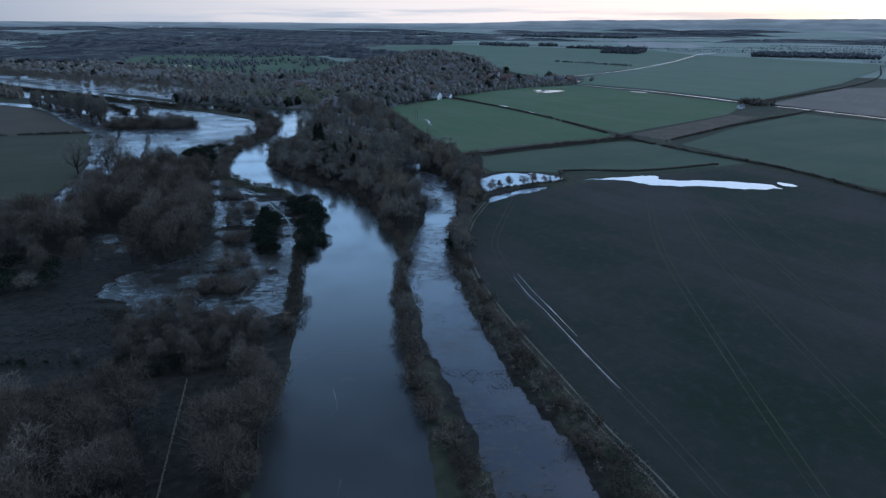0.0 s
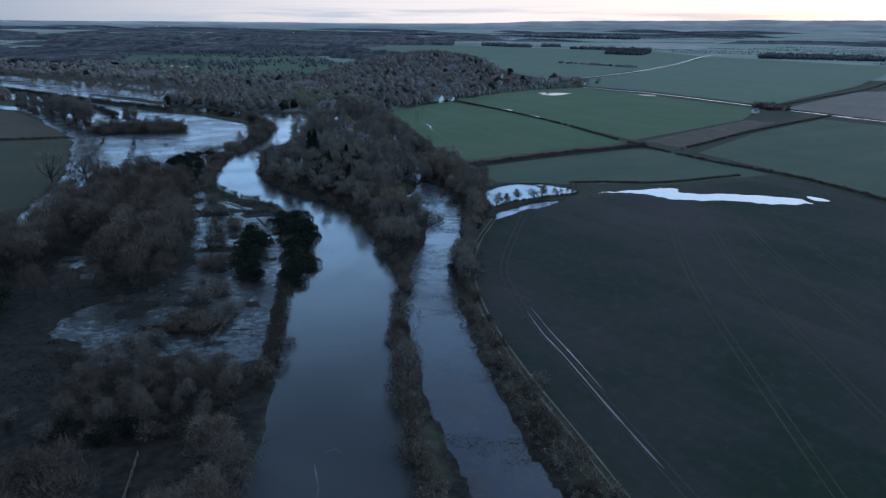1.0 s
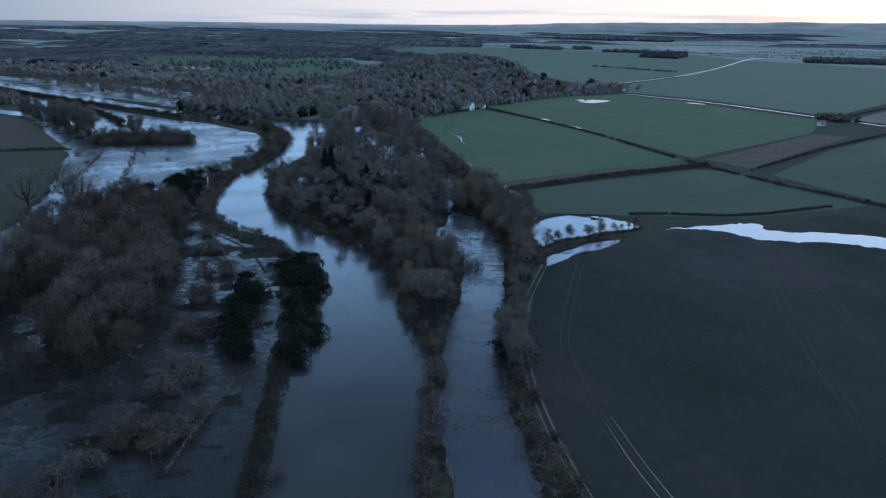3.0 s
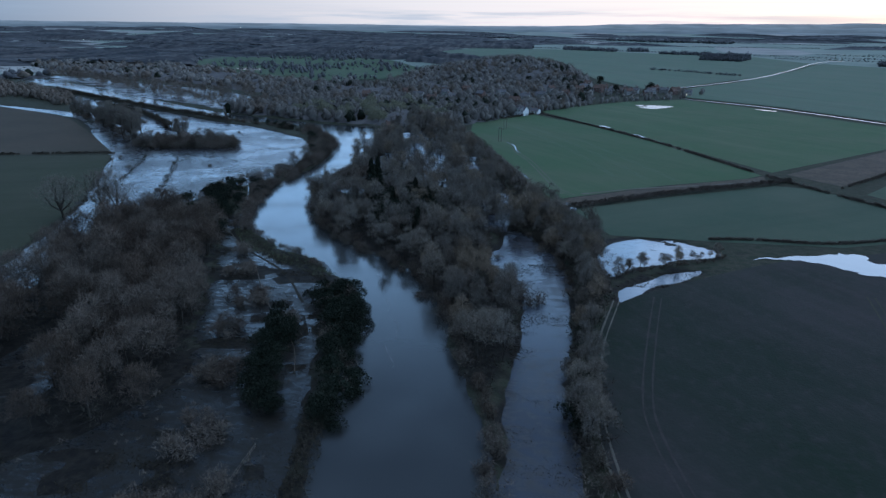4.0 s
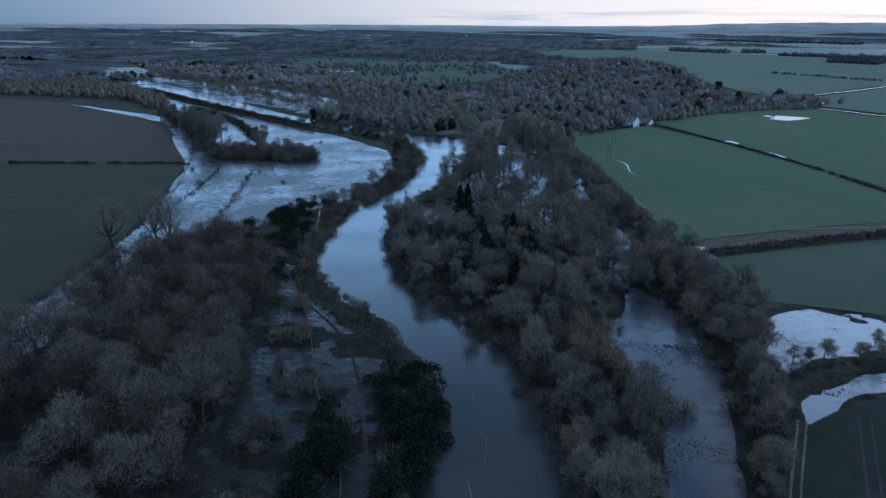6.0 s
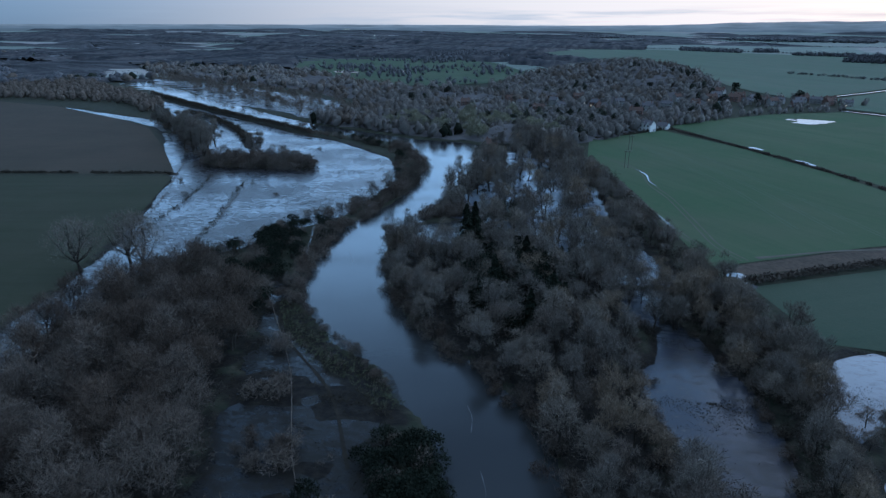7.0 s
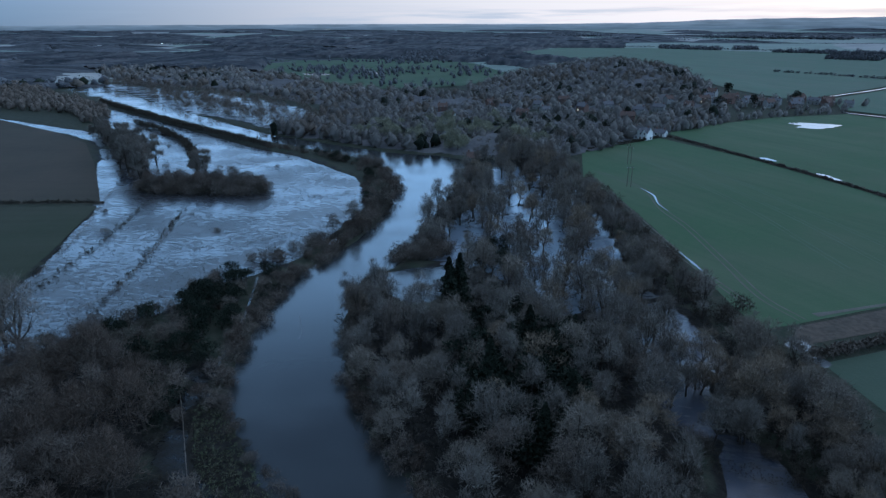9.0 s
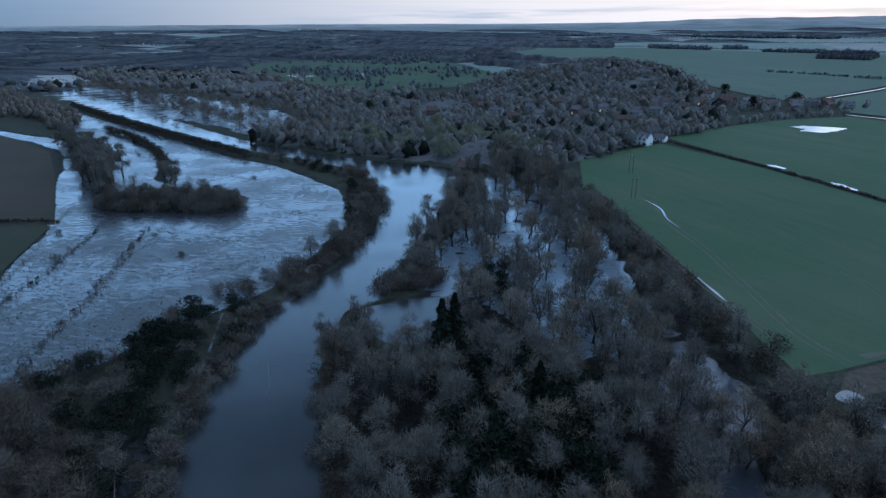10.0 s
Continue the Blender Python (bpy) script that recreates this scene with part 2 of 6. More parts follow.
    L(n2.outputs["Fac"], bm.inputs["Height"])
    L(bm.outputs[0], b.inputs["Normal"])
    return m


M_BANK = mat("rough_grass", (0.082, 0.099, 0.051), (0.116, 0.105, 0.068), 0.2, 1.2, c3=(0.061, 0.068, 0.037), bump=0.15)


def ground_mat():
    """Rough winter grass that gives way to wet, trodden mud where the ground lies low; the near left takes the same
    dark tone as painted dimness.
    """
    m, nt, N, L, b = nodes_of("valley_ground")
    tc, at = N("ShaderNodeTexCoord"), N("ShaderNodeAttribute")
    at.attribute_name = "wet"

    def tone(scale, detail, c1, c2, lo=0.38, hi=0.64):
        n, r, x = N("ShaderNodeTexNoise"), N("ShaderNodeMapRange"), N("ShaderNodeMix")
        n.inputs["Scale"].default_value, n.inputs["Detail"].default_value = scale, detail
        L(tc.outputs["Object"], n.inputs["Vector"])
        r.inputs["From Min"].default_value, r.inputs["From Max"].default_value = lo, hi
        L(n.outputs["Fac"], r.inputs["Value"])
        x.data_type = "RGBA"
        x.inputs[6].default_value, x.inputs[7].default_value = (*c1, 1), (*c2, 1)
        L(r.outputs[0], x.inputs[0])
        return x, n, r

    grass, n1, _ = tone(0.35, 7, (0.028, 0.032, 0.021), (0.044, 0.042, 0.029))
    mud, n2, _ = tone(0.5, 8, (0.010, 0.009, 0.008), (0.022, 0.019, 0.015))
    edge, n3, r3 = tone(0.16, 6, (0, 0, 0), (1, 1, 1), 0.3, 0.7)
    add, clip = N("ShaderNodeMath"), N("ShaderNodeMapRange")
    L(at.outputs["Fac"], add.inputs[0])
    L(r3.outputs[0], add.inputs[1])
    clip.inputs["From Min"].default_value, clip.inputs["From Max"].default_value = 0.75, 1.15
    L(add.outputs[0], clip.inputs["Value"])
    x = N("ShaderNodeMix")
    x.data_type = "RGBA"
    L(clip.outputs[0], x.inputs[0])
    L(grass.outputs[2], x.inputs[6])
    L(mud.outputs[2], x.inputs[7])
    L(x.outputs[2], b.inputs["Base Color"])
    rg = N("ShaderNodeMapRange")
    rg.inputs["To Min"].default_value, rg.inputs["To Max"].default_value = 0.95, 0.75
    L(clip.outputs[0], rg.inputs["Value"])
    L(rg.outputs[0], b.inputs["Roughness"])
    b.inputs["Specular IOR Level"].default_value = 0.05
    bm, n4 = N("ShaderNodeBump"), N("ShaderNodeTexNoise")
    n4.inputs["Scale"].default_value, n4.inputs["Detail"].default_value = 1.2, 6
    L(tc.outputs["Object"], n4.inputs["Vector"])
    bm.inputs["Strength"].default_value, bm.inputs["Distance"].default_value = 0.8, 0.25
    L(n4.outputs["Fac"], bm.inputs["Height"])
    L(bm.outputs[0], b.inputs["Normal"])
    return m


M_GROUND = ground_mat()
M_MUD = mat("wet_woodland_floor", (0.022, 0.019, 0.015), (0.033, 0.028, 0.020), 0.12, 1.1, rough=0.85, c3=(0.013, 0.012, 0.010), bump=0.12)
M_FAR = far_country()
M_WATER = water_mat("river_water", (0.028, 0.029, 0.028), 0.03, 0.12)
M_FLOOD = water_mat("flood_water", (0.025, 0.028, 0.036), 0.02, 0.10, weed=0.92, cover=0.66)
M_PALEWATER = water_mat("pale_flood_water", (0.135, 0.155, 0.18), 0.015, 0.16, weed=0.75, cover=0.47)
M_CHANNEL = water_mat("shallow_channel", (0.042, 0.046, 0.058), 0.02, 0.13, weed=0.85, cover=0.58)
M_MARSH = water_mat("drowned_grass", (0.034, 0.034, 0.032), 0.02, 0.12, weed=0.8, cover=0.62)
M_PLAIN = water_mat("plain_flood", (0.010, 0.011, 0.012), 0.02, 0.10, weed=1.0, cover=0.70, sheen=0.10, drowned=(0.018, 0.016, 0.013))
M_PUDDLE = water_mat("puddle_water", (0.10, 0.10, 0.10), 0.006, 0.04)
M_DARKFIELD = field_mat("winter_wheat_dark", (0.014, 0.021, 0.014), (0.041, 0.034, 0.034), 0.25, 145, c3=(0.012, 0.014, 0.010), patch=0.011)
M_GREEN = field_mat("young_wheat_green", (0.052, 0.084, 0.041), (0.073, 0.090, 0.052), 0.22, 144, c3=(0.027, 0.050, 0.025))
M_GRASS = field_mat("pasture", (0.045, 0.064, 0.042), (0.066, 0.076, 0.052), 0.1, 60)
M_LEFTGREEN = field_mat("sparse_green_field", (0.033, 0.038, 0.022), (0.046, 0.045, 0.030), 0.20, 74)
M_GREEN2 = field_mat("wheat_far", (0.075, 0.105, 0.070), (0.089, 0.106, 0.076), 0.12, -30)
M_PLOUGH = field_mat("plough_brown", (0.111, 0.093, 0.078), (0.132, 0.114, 0.095), 0.25, 40, c3=(0.051, 0.043, 0.034))
M_LEFTFIELD = field_mat("stubble_field", (0.060, 0.048, 0.035), (0.044, 0.039, 0.028), 0.20, 74)
M_VALE = mat("crowded_far_crowns", (0.025, 0.028, 0.032), (0.085, 0.079, 0.078), 0.045, 0.12, c3=(0.019, 0.022, 0.024), fade=0.3, stretch=(1, 0.16, 1))
M_PARK = field_mat("parkland_turf", (0.046, 0.070, 0.038), (0.068, 0.084, 0.050), 0.1, 30)
M_SCRUB = mat("dead_bracken", (0.090, 0.068, 0.052), (0.059, 0.050, 0.038), 0.1, 0.8, c3=(0.036, 0.032, 0.025), bump=0.2)
M_TRACK = mat("farm_track", (0.120, 0.109, 0.090), (0.083, 0.075, 0.060), 0.3, 2.0, bump=0.03)
M_ROAD = mat("wet_tarmac", (0.075, 0.075, 0.075), (0.10, 0.10, 0.10), 0.3, 4.0, rough=0.22)
M_CREAM = mat("cream_render", (0.345, 0.333, 0.309), (0.286, 0.274, 0.250), 0.5, 3.0)
# undergrowth twigs kept dark to paint in the shadow between crowns
M_SHADETWIG = mat("shaded_undergrowth", (0.038, 0.033, 0.027), (0.058, 0.050, 0.039), 0.25, 2.0, isle=0.4)
M_BARK = mat("bark", (0.042, 0.036, 0.029), (0.066, 0.056, 0.045), 0.8, 6.0, bump=0.02, isle=0.2)
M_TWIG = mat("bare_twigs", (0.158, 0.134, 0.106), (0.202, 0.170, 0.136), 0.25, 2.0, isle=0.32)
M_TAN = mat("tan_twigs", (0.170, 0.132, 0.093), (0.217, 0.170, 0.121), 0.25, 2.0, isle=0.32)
# russet twigs, toned down further to carry the left bank's dim light
M_TWIG2 = mat("dimmed_russet_twigs", (0.078, 0.060, 0.046), (0.107, 0.082, 0.062), 0.25, 2.0, isle=0.4)
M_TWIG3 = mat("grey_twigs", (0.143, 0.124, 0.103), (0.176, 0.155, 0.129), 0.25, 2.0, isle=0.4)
M_WILLOW = mat("willow_shoots", (0.230, 0.218, 0.144), (0.190, 0.184, 0.127), 0.25, 2.0, isle=0.35)
M_HEDGE = mat("hedge_twigs", (0.055, 0.047, 0.036), (0.075, 0.063, 0.047), 0.3, 2.0, isle=0.4)
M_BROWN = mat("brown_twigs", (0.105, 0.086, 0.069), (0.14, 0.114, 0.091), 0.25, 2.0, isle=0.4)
M_RUT = mat("muddy_rut", (0.034, 0.030, 0.028), (0.046, 0.040, 0.037), 0.3, 2.0, bump=0.03)
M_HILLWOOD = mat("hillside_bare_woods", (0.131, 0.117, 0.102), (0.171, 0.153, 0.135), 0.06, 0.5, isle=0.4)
# bare far woods, greyed off brown to put the distance's haze into the colour
M_HAZEWOOD = mat("hazed_far_woods", (0.085, 0.084, 0.086), (0.125, 0.122, 0.124), 0.05, 0.4, isle=0.35)
M_EVER = mat("evergreen_leaves", (0.015, 0.019, 0.013), (0.026, 0.029, 0.019), 0.4, 2.0, rough=0.85, isle=0.5)
M_TUFT = mat("dead_grass", (0.050, 0.042, 0.030), (0.036, 0.031, 0.022), 0.2, 1.5, isle=0.4)
M_WALL = mat("white_render", (0.74, 0.73, 0.70), (0.68, 0.67, 0.63), 0.5, 3.0, c3=(0.58, 0.56, 0.52))
M_BRICK = mat("red_brick", (0.19, 0.12, 0.095), (0.155, 0.10, 0.082), 1.0, 6.0)
M_ROOF = mat("slate_roof", (0.085, 0.080, 0.085), (0.11, 0.10, 0.10), 0.6, 4.0, rough=0.6)
M_TILE = mat("clay_roof_tiles", (0.13, 0.085, 0.068), (0.10, 0.068, 0.055), 0.6, 4.0, rough=0.8)
M_TIMBER = mat("weathered_timber", (0.12, 0.10, 0.08), (0.16, 0.135, 0.11), 1.0, 6.0)
M_WHITE = mat("white_gelcoat", (0.78, 0.78, 0.78), (0.72, 0.72, 0.73), 0.5, 3.0, rough=0.3)


def plain(name, col, rough=0.3, emit=0.0):
    m, nt, N, L, b = nodes_of(name)
    b.inputs["Base Color"].default_value = (*col, 1)
    b.inputs["Roughness"].default_value = rough
    if emit:
        b.inputs["Emission Color"].default_value = (*col, 1)
        b.inputs["Emission Strength"].default_value = emit
    return m




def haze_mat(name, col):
    """Hills meant to stand many miles off; the bright evening haze is put into their glow."""
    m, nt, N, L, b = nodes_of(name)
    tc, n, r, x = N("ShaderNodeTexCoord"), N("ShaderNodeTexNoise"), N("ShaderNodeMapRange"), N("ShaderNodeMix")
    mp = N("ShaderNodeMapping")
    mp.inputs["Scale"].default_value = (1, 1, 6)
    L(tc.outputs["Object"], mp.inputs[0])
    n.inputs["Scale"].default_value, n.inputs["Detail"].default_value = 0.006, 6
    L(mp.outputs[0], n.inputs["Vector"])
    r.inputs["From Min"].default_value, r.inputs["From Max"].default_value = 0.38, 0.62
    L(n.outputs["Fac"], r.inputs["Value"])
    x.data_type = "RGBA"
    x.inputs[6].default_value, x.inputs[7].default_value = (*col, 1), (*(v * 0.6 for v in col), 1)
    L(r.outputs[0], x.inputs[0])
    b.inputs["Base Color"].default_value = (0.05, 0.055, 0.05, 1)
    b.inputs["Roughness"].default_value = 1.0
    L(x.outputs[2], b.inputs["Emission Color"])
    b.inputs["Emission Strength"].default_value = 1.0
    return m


M_GLASS = plain("dark_window_glass", (0.02, 0.025, 0.03), 0.05)
M_LAMP = plain("lamp_glow", (1.0, 0.72, 0.42), 0.5, 1.0)


# ---- plan: outlines in metres ----
def smooth(pts, closed=True, n=6):
    """A rounded line through the given corners."""
    p = np.array(pts, float)
    k = len(p)
    res = []
    for i in range(k if closed else k - 1):
        a, b = p[i], p[(i + 1) % k]
        z = p[(i - 1) % k] if closed or i > 0 else 2 * a - b
        c = p[(i + 2) % k] if closed or i + 2 < k else 2 * b - a
        for j in range(n):
            t = j / n
            res.append(0.5 * ((2 * a) + (b - z) * t + (2 * z - 5 * a + 4 * b - c) * t * t + (3 * a - z - 3 * b + c) * t ** 3))
    if not closed:
        res.append(p[-1])
    return np.array(res)


def inside_dist(poly, x, y):
    """Signed distance to an outline, positive inside."""
    d = np.full(np.shape(x), 1e9)
    ins = np.zeros(np.shape(x), bool)
    k = len(poly)
    for i in range(k):
        (ax, ay), (bx, by) = poly[i], poly[(i + 1) % k]
        ex, ey = bx - ax, by - ay
        t = np.clip(((x - ax) * ex + (y - ay) * ey) / (ex * ex + ey * ey + 1e-9), 0, 1)
        d = np.minimum(d, (x - ax - t * ex) ** 2 + (y - ay - t * ey) ** 2)
        cross = ((ay > y) != (by > y)) & (x < (bx - ax) * (y - ay) / ((by - ay) if by != ay else 1e-9) + ax)
        ins ^= cross
    return np.where(ins, 1, -1) * np.sqrt(d)


def line_dist(line, x, y):
    d = np.full(np.shape(x), 1e9)
    for (ax, ay), (bx, by) in zip(line[:-1], line[1:]):
        ex, ey = bx - ax, by - ay
        t = np.clip(((x - ax) * ex + (y - ay) * ey) / (ex * ex + ey * ey + 1e-9), 0, 1)
        d = np.minimum(d, (x - ax - t * ex) ** 2 + (y - ay - t * ey) ** 2)
    return np.sqrt(d)


def lattice(ix, iy, seed):
    h = (ix.astype(np.int64) * 374761393 + iy.astype(np.int64) * 668265263 + seed * 974711) & 0x7FFFFFFF
    h = ((h ^ (h >> 13)) * 1274126177) & 0x7FFFFFFF
    return ((h ^ (h >> 16)) & 0xFFFF) / 65535.0


def vnoise(x, y, size, seed=0):
    u, v = np.asarray(x, float) / size, np.asarray(y, float) / size
    iu, iv = np.floor(u), np.floor(v)
    fu, fv = u - iu, v - iv
    fu, fv = fu * fu * (3 - 2 * fu), fv * fv * (3 - 2 * fv)
    a, b = lattice(iu, iv, seed), lattice(iu + 1, iv, seed)
    c, d = lattice(iu, iv + 1, seed), lattice(iu + 1, iv + 1, seed)
    return (a + (b - a) * fu) * (1 - fv) + (c + (d - c) * fu) * fv


def fbm(x, y, size, seed=0, octaves=3):
    tot, amp, s = 0, 0.5, size
    for o in range(octaves):
        tot = tot + amp * (vnoise(x, y, s, seed + o) * 2 - 1)
        amp, s = amp * 0.5, s * 0.5
    return tot


RIVER = smooth([(-24, 0), (-28, 50), (-30, 90), (-33, 126), (-40, 170), (-47, 228), (-54, 262), (-66, 274), (-75, 285), (-89, 293), (-104, 309), (-112, 322), (-118, 345), (-123, 368), (-119, 400), (-117, 425), (-120, 460), (-134, 508), (-163, 549), (-217, 577), (-252, 594), (-345, 655), (-456, 733), (-636, 866),
                (-660, 900), (-494, 785), (-369, 692), (-268, 620), (-215, 594), (-163, 572), (-122, 566), (-100, 540), (-103, 500), (-101, 453), (-99, 410), (-99, 393), (-105, 380), (-97, 343), (-78, 309), (-59, 290), (-44, 278), (-32, 256), (-24, 225), (-15, 192), (-12, 150), (-9, 124), (-4, 100), (0, 50), (2, 0)], n=4)
MEADOW = smooth([(-397, 624), (-330, 545), (-289, 486), (-243, 431), (-208, 368), (-183, 312), (-168, 264), (-156, 238), (-148, 248), (-161, 283), (-165, 310), (-160, 330), (-148, 346), (-144, 363), (-134, 385), (-130, 419), (-133, 460), (-156, 505), (-205, 548), (-240, 565), (-326, 620), (-470, 712), (-520, 735)], n=4)
CHANNEL = smooth([(34, 0), (30, 60), (26, 90), (20, 108), (12, 138), (4, 178), (3, 215), (6, 245), (8, 275), (4, 300), (-5, 320), (-14, 322), (-17, 300), (-18, 285), (-12, 268), (-8, 252), (-10, 225), (-11, 192), (-8, 155), (-3, 128), (4, 105), (10, 70), (14, 0)], n=4)
SLIT = smooth([(-14, 318), (-12, 335), (-8, 352), (-14, 378), (-22, 395), (-28, 425), (-31, 438), (-37, 432), (-39, 408), (-37, 383), (-33, 366), (-25, 354), (-22, 335), (-20, 322)], n=4)
POOL = smooth([(-102, 381), (-98, 387), (-92, 391), (-82, 397), (-86, 421), (-82, 430), (-74, 408), (-75, 396), (-79, 385), (-78, 370), (-88, 367), (-94, 373)], n=4)
BACKWATER = smooth([(-82, 428), (-72, 420), (-62, 440), (-52, 405), (-48, 410), (-52, 468), (-70, 500), (-78, 550), (-94, 538), (-86, 505), (-70, 465)], n=4)
VERGE = smooth([(-113, 308), (-106, 297), (-98, 287), (-88, 280), (-78, 275), (-68, 267), (-64, 271), (-74, 281), (-86, 289), (-97, 298), (-106, 307)], n=4)
SPIT = [(-50, 200), (-47, 186), (-44.8, 170), (-42.3, 155), (-39.6, 138), (-37, 138), (-39, 156), (-41.8, 172), (-43.6, 187), (-46, 200)]
# small openings in the flooded wood: centre and half-widths
GLADES = ((-89, 524, 4, 11), (-79, 498, 3, 8), (-64, 480, 4, 9), (-58, 440, 3, 8), (-64, 408, 3, 6), (-34, 412, 5, 15), (-33, 376, 3, 9), (-11, 352, 4, 10), (-17, 330, 5, 10), (-66, 536, 3, 6), (-84, 415, 4, 9))
WOODFLOOD = smooth([(-92, 404), (-76, 398), (-58, 380), (-42, 368), (-28, 396), (-34, 460), (-56, 530), (-84, 520), (-90, 460)], n=4)
FIELDPOND = smooth([(19, 308), (28, 318), (39, 321), (52, 316), (59, 306), (46, 299), (36, 293), (26, 285), (19, 280), (16, 292)], n=4)
FIELDPOND_B = smooth([(18, 260), (21, 274), (30, 281), (39, 287), (50, 290), (42, 281), (31, 272), (24, 262)], n=4)
LEFTFLOOD = smooth([(-126, 326), (-114, 316), (-104, 302), (-86, 284), (-72, 279), (-62, 256), (-55, 225), (-49, 200), (-46, 182), (-42, 165), (-41, 152), (-50, 148), (-60, 152), (-72, 147), (-84, 146), (-96, 160), (-99, 176), (-88, 188), (-81, 208), (-91, 238), (-102, 268), (-114, 298)], n=4)
LEFTARM = smooth([(-78, 168), (-79, 152), (-83, 138), (-92, 129), (-110, 126), (-128, 126), (-128, 133), (-102, 135), (-92, 143), (-88, 156), (-85, 172)], n=4)
LEFTPOND = smooth([(-126, 216), (-112, 215), (-102, 188), (-116, 190)], n=4)
LEFTOPEN = smooth([(-128, 150), (-93, 160), (-79, 142), (-84, 122), (-105, 118), (-130, 120)], n=4)
FARFLOOD = smooth([(-640, 940), (-532, 890), (-397, 825), (-302, 756), (-262, 700), (-240, 650), (-270, 640), (-315, 670), (-380, 705), (-440, 750), (-560, 850), (-650, 905)], n=4)
LEFTSTRIP = smooth([(-520, 640), (-430, 610), (-380, 590), (-320, 530), (-262, 462), (-240, 436), (-247, 440), (-300, 500), (-358, 562), (-420, 594), (-520, 628)], n=4)
# near left plain: wet mud tone, also painting in the dimness there
DIM_LEFT = [(-160, 40), (-34, 40), (-36, 140), (-50, 205), (-82, 215), (-110, 215), (-200, 240), (-240, 150)]
FLOODS = ((MEADOW, -0.32, 0.26), (CHANNEL, -0.14, 0.28), (SLIT, -0.04, 0.4), (POOL, -0.9, 0.1), (BACKWATER, -0.2, 0.35), (WOODFLOOD, -0.1, 0.4), (FIELDPOND, -0.09, 0.46), (FIELDPOND_B, -0.12, 0.36), (LEFTFLOOD, -0.05, 0.52), (LEFTARM, -0.16, 0.26), (VERGE, 0.32, 0.25), (SPIT, 0.30, 0.15), (LEFTPOND, 0.04, 0.45), (LEFTOPEN, 0.26, 0.3), (FARFLOOD, -0.15, 0.4), (LEFTSTRIP, -0.3, 0.15))
F_BIG = [(40, 0), (42, 60), (37, 83), (32, 97), (27, 115), (20, 138), (13, 165), (8, 190), (8, 205), (11, 236), (19, 260), (45, 281), (76, 301), (104, 311), (130, 322), (152, 330), (176, 325), (195, 274), (225, 180), (245, 60), (200, 0)]
F_STRIP = [(14, 355), (59, 383), (115, 413), (128, 410), (143, 393), (168, 345), (150, 337), (105, 320), (64, 320), (25, 322)]
F_HOUSE = [(-46, 597), (3, 655), (46, 596), (80.5, 530), (117, 437), (107, 428), (60, 405), (12, 374), (4, 370), (0, 385), (-7, 415), (-15, 450), (-25, 486), (-43, 525)]
F_MARGIN = [(8, 361), (58, 390), (114, 419), (117, 434), (106, 427), (61, 404), (14, 374)]
F_POND = [(9, 676), (50, 728), (100, 775), (163, 808), (206, 755), (290, 618), (242, 545), (125, 445), (81.5, 539), (46, 609)]
F_BRACKEN = [(131, 441), (244, 543), (264, 533), (216, 486), (148, 417)]
F_EAST = [(152, 402), (224, 480), (310, 551), (352, 506), (420, 400), (430, 260), (340, 150), (250, 150), (207, 279), (184, 335)]
F_NORTH = [(168, 838), (190, 930), (276, 1038), (374, 1168), (506, 1386), (620, 1560), (840, 1240), (520, 849), (308, 641), (245, 755)]
F_NE = [(312, 621), (483, 783), (570, 808), (680, 780), (650, 500), (440, 430), (366, 522)]
F_LEFT_A = [(-243, 434), (-300, 497), (-358, 556), (-410, 588), (-524, 640), (-640, 660), (-800, 560), (-600, 340)]
F_LEFT_B = [(-241, 430), (-214, 377), (-187, 316), (-175, 280), (-174, 262), (-200, 235), (-300, 200), (-480, 180), (-600, 330)]
F_HILL = [(88, 985), (150, 905), (190, 955), (369, 1180), (600, 1540), (560, 1780), (430, 1850), (250, 1960), (80, 2060), (-150, 2050), (-250, 1800), (-80, 1500), (20, 1350), (60, 1150)]
GOLF = [(-560, 1150), (-740, 1540), (-358, 1500), (-150, 1150), (-196, 985), (-314, 930)]
FARPOND = [(-1075, 1210), (-1030, 1215), (-930, 1060), (-900, 1030), (-940, 1040), (-1000, 1110), (-1060, 1180)]
GLADE_EDGES = [[(gx + rx * math.cos(a), gy + 3 + ry * math.sin(a)) for a in np.linspace(0, 6.283, 11)[:-1]] for gx, gy, rx, ry in GLADES]
FIELDS = (F_BIG, F_STRIP, F_HOUSE, F_MARGIN, F_POND, F_BRACKEN, F_EAST, F_NORTH, F_NE, F_LEFT_A, F_LEFT_B)


def near_outline(poly, x, y, reach):
    """The points that lie within reach of an outline's box."""
    p = np.asarray(poly)
    return np.nonzero((x > p[:, 0].min() - reach) & (x < p[:, 0].max() + reach) & (y > p[:, 1].min() - reach) & (y < p[:, 1].max() + reach))[0]


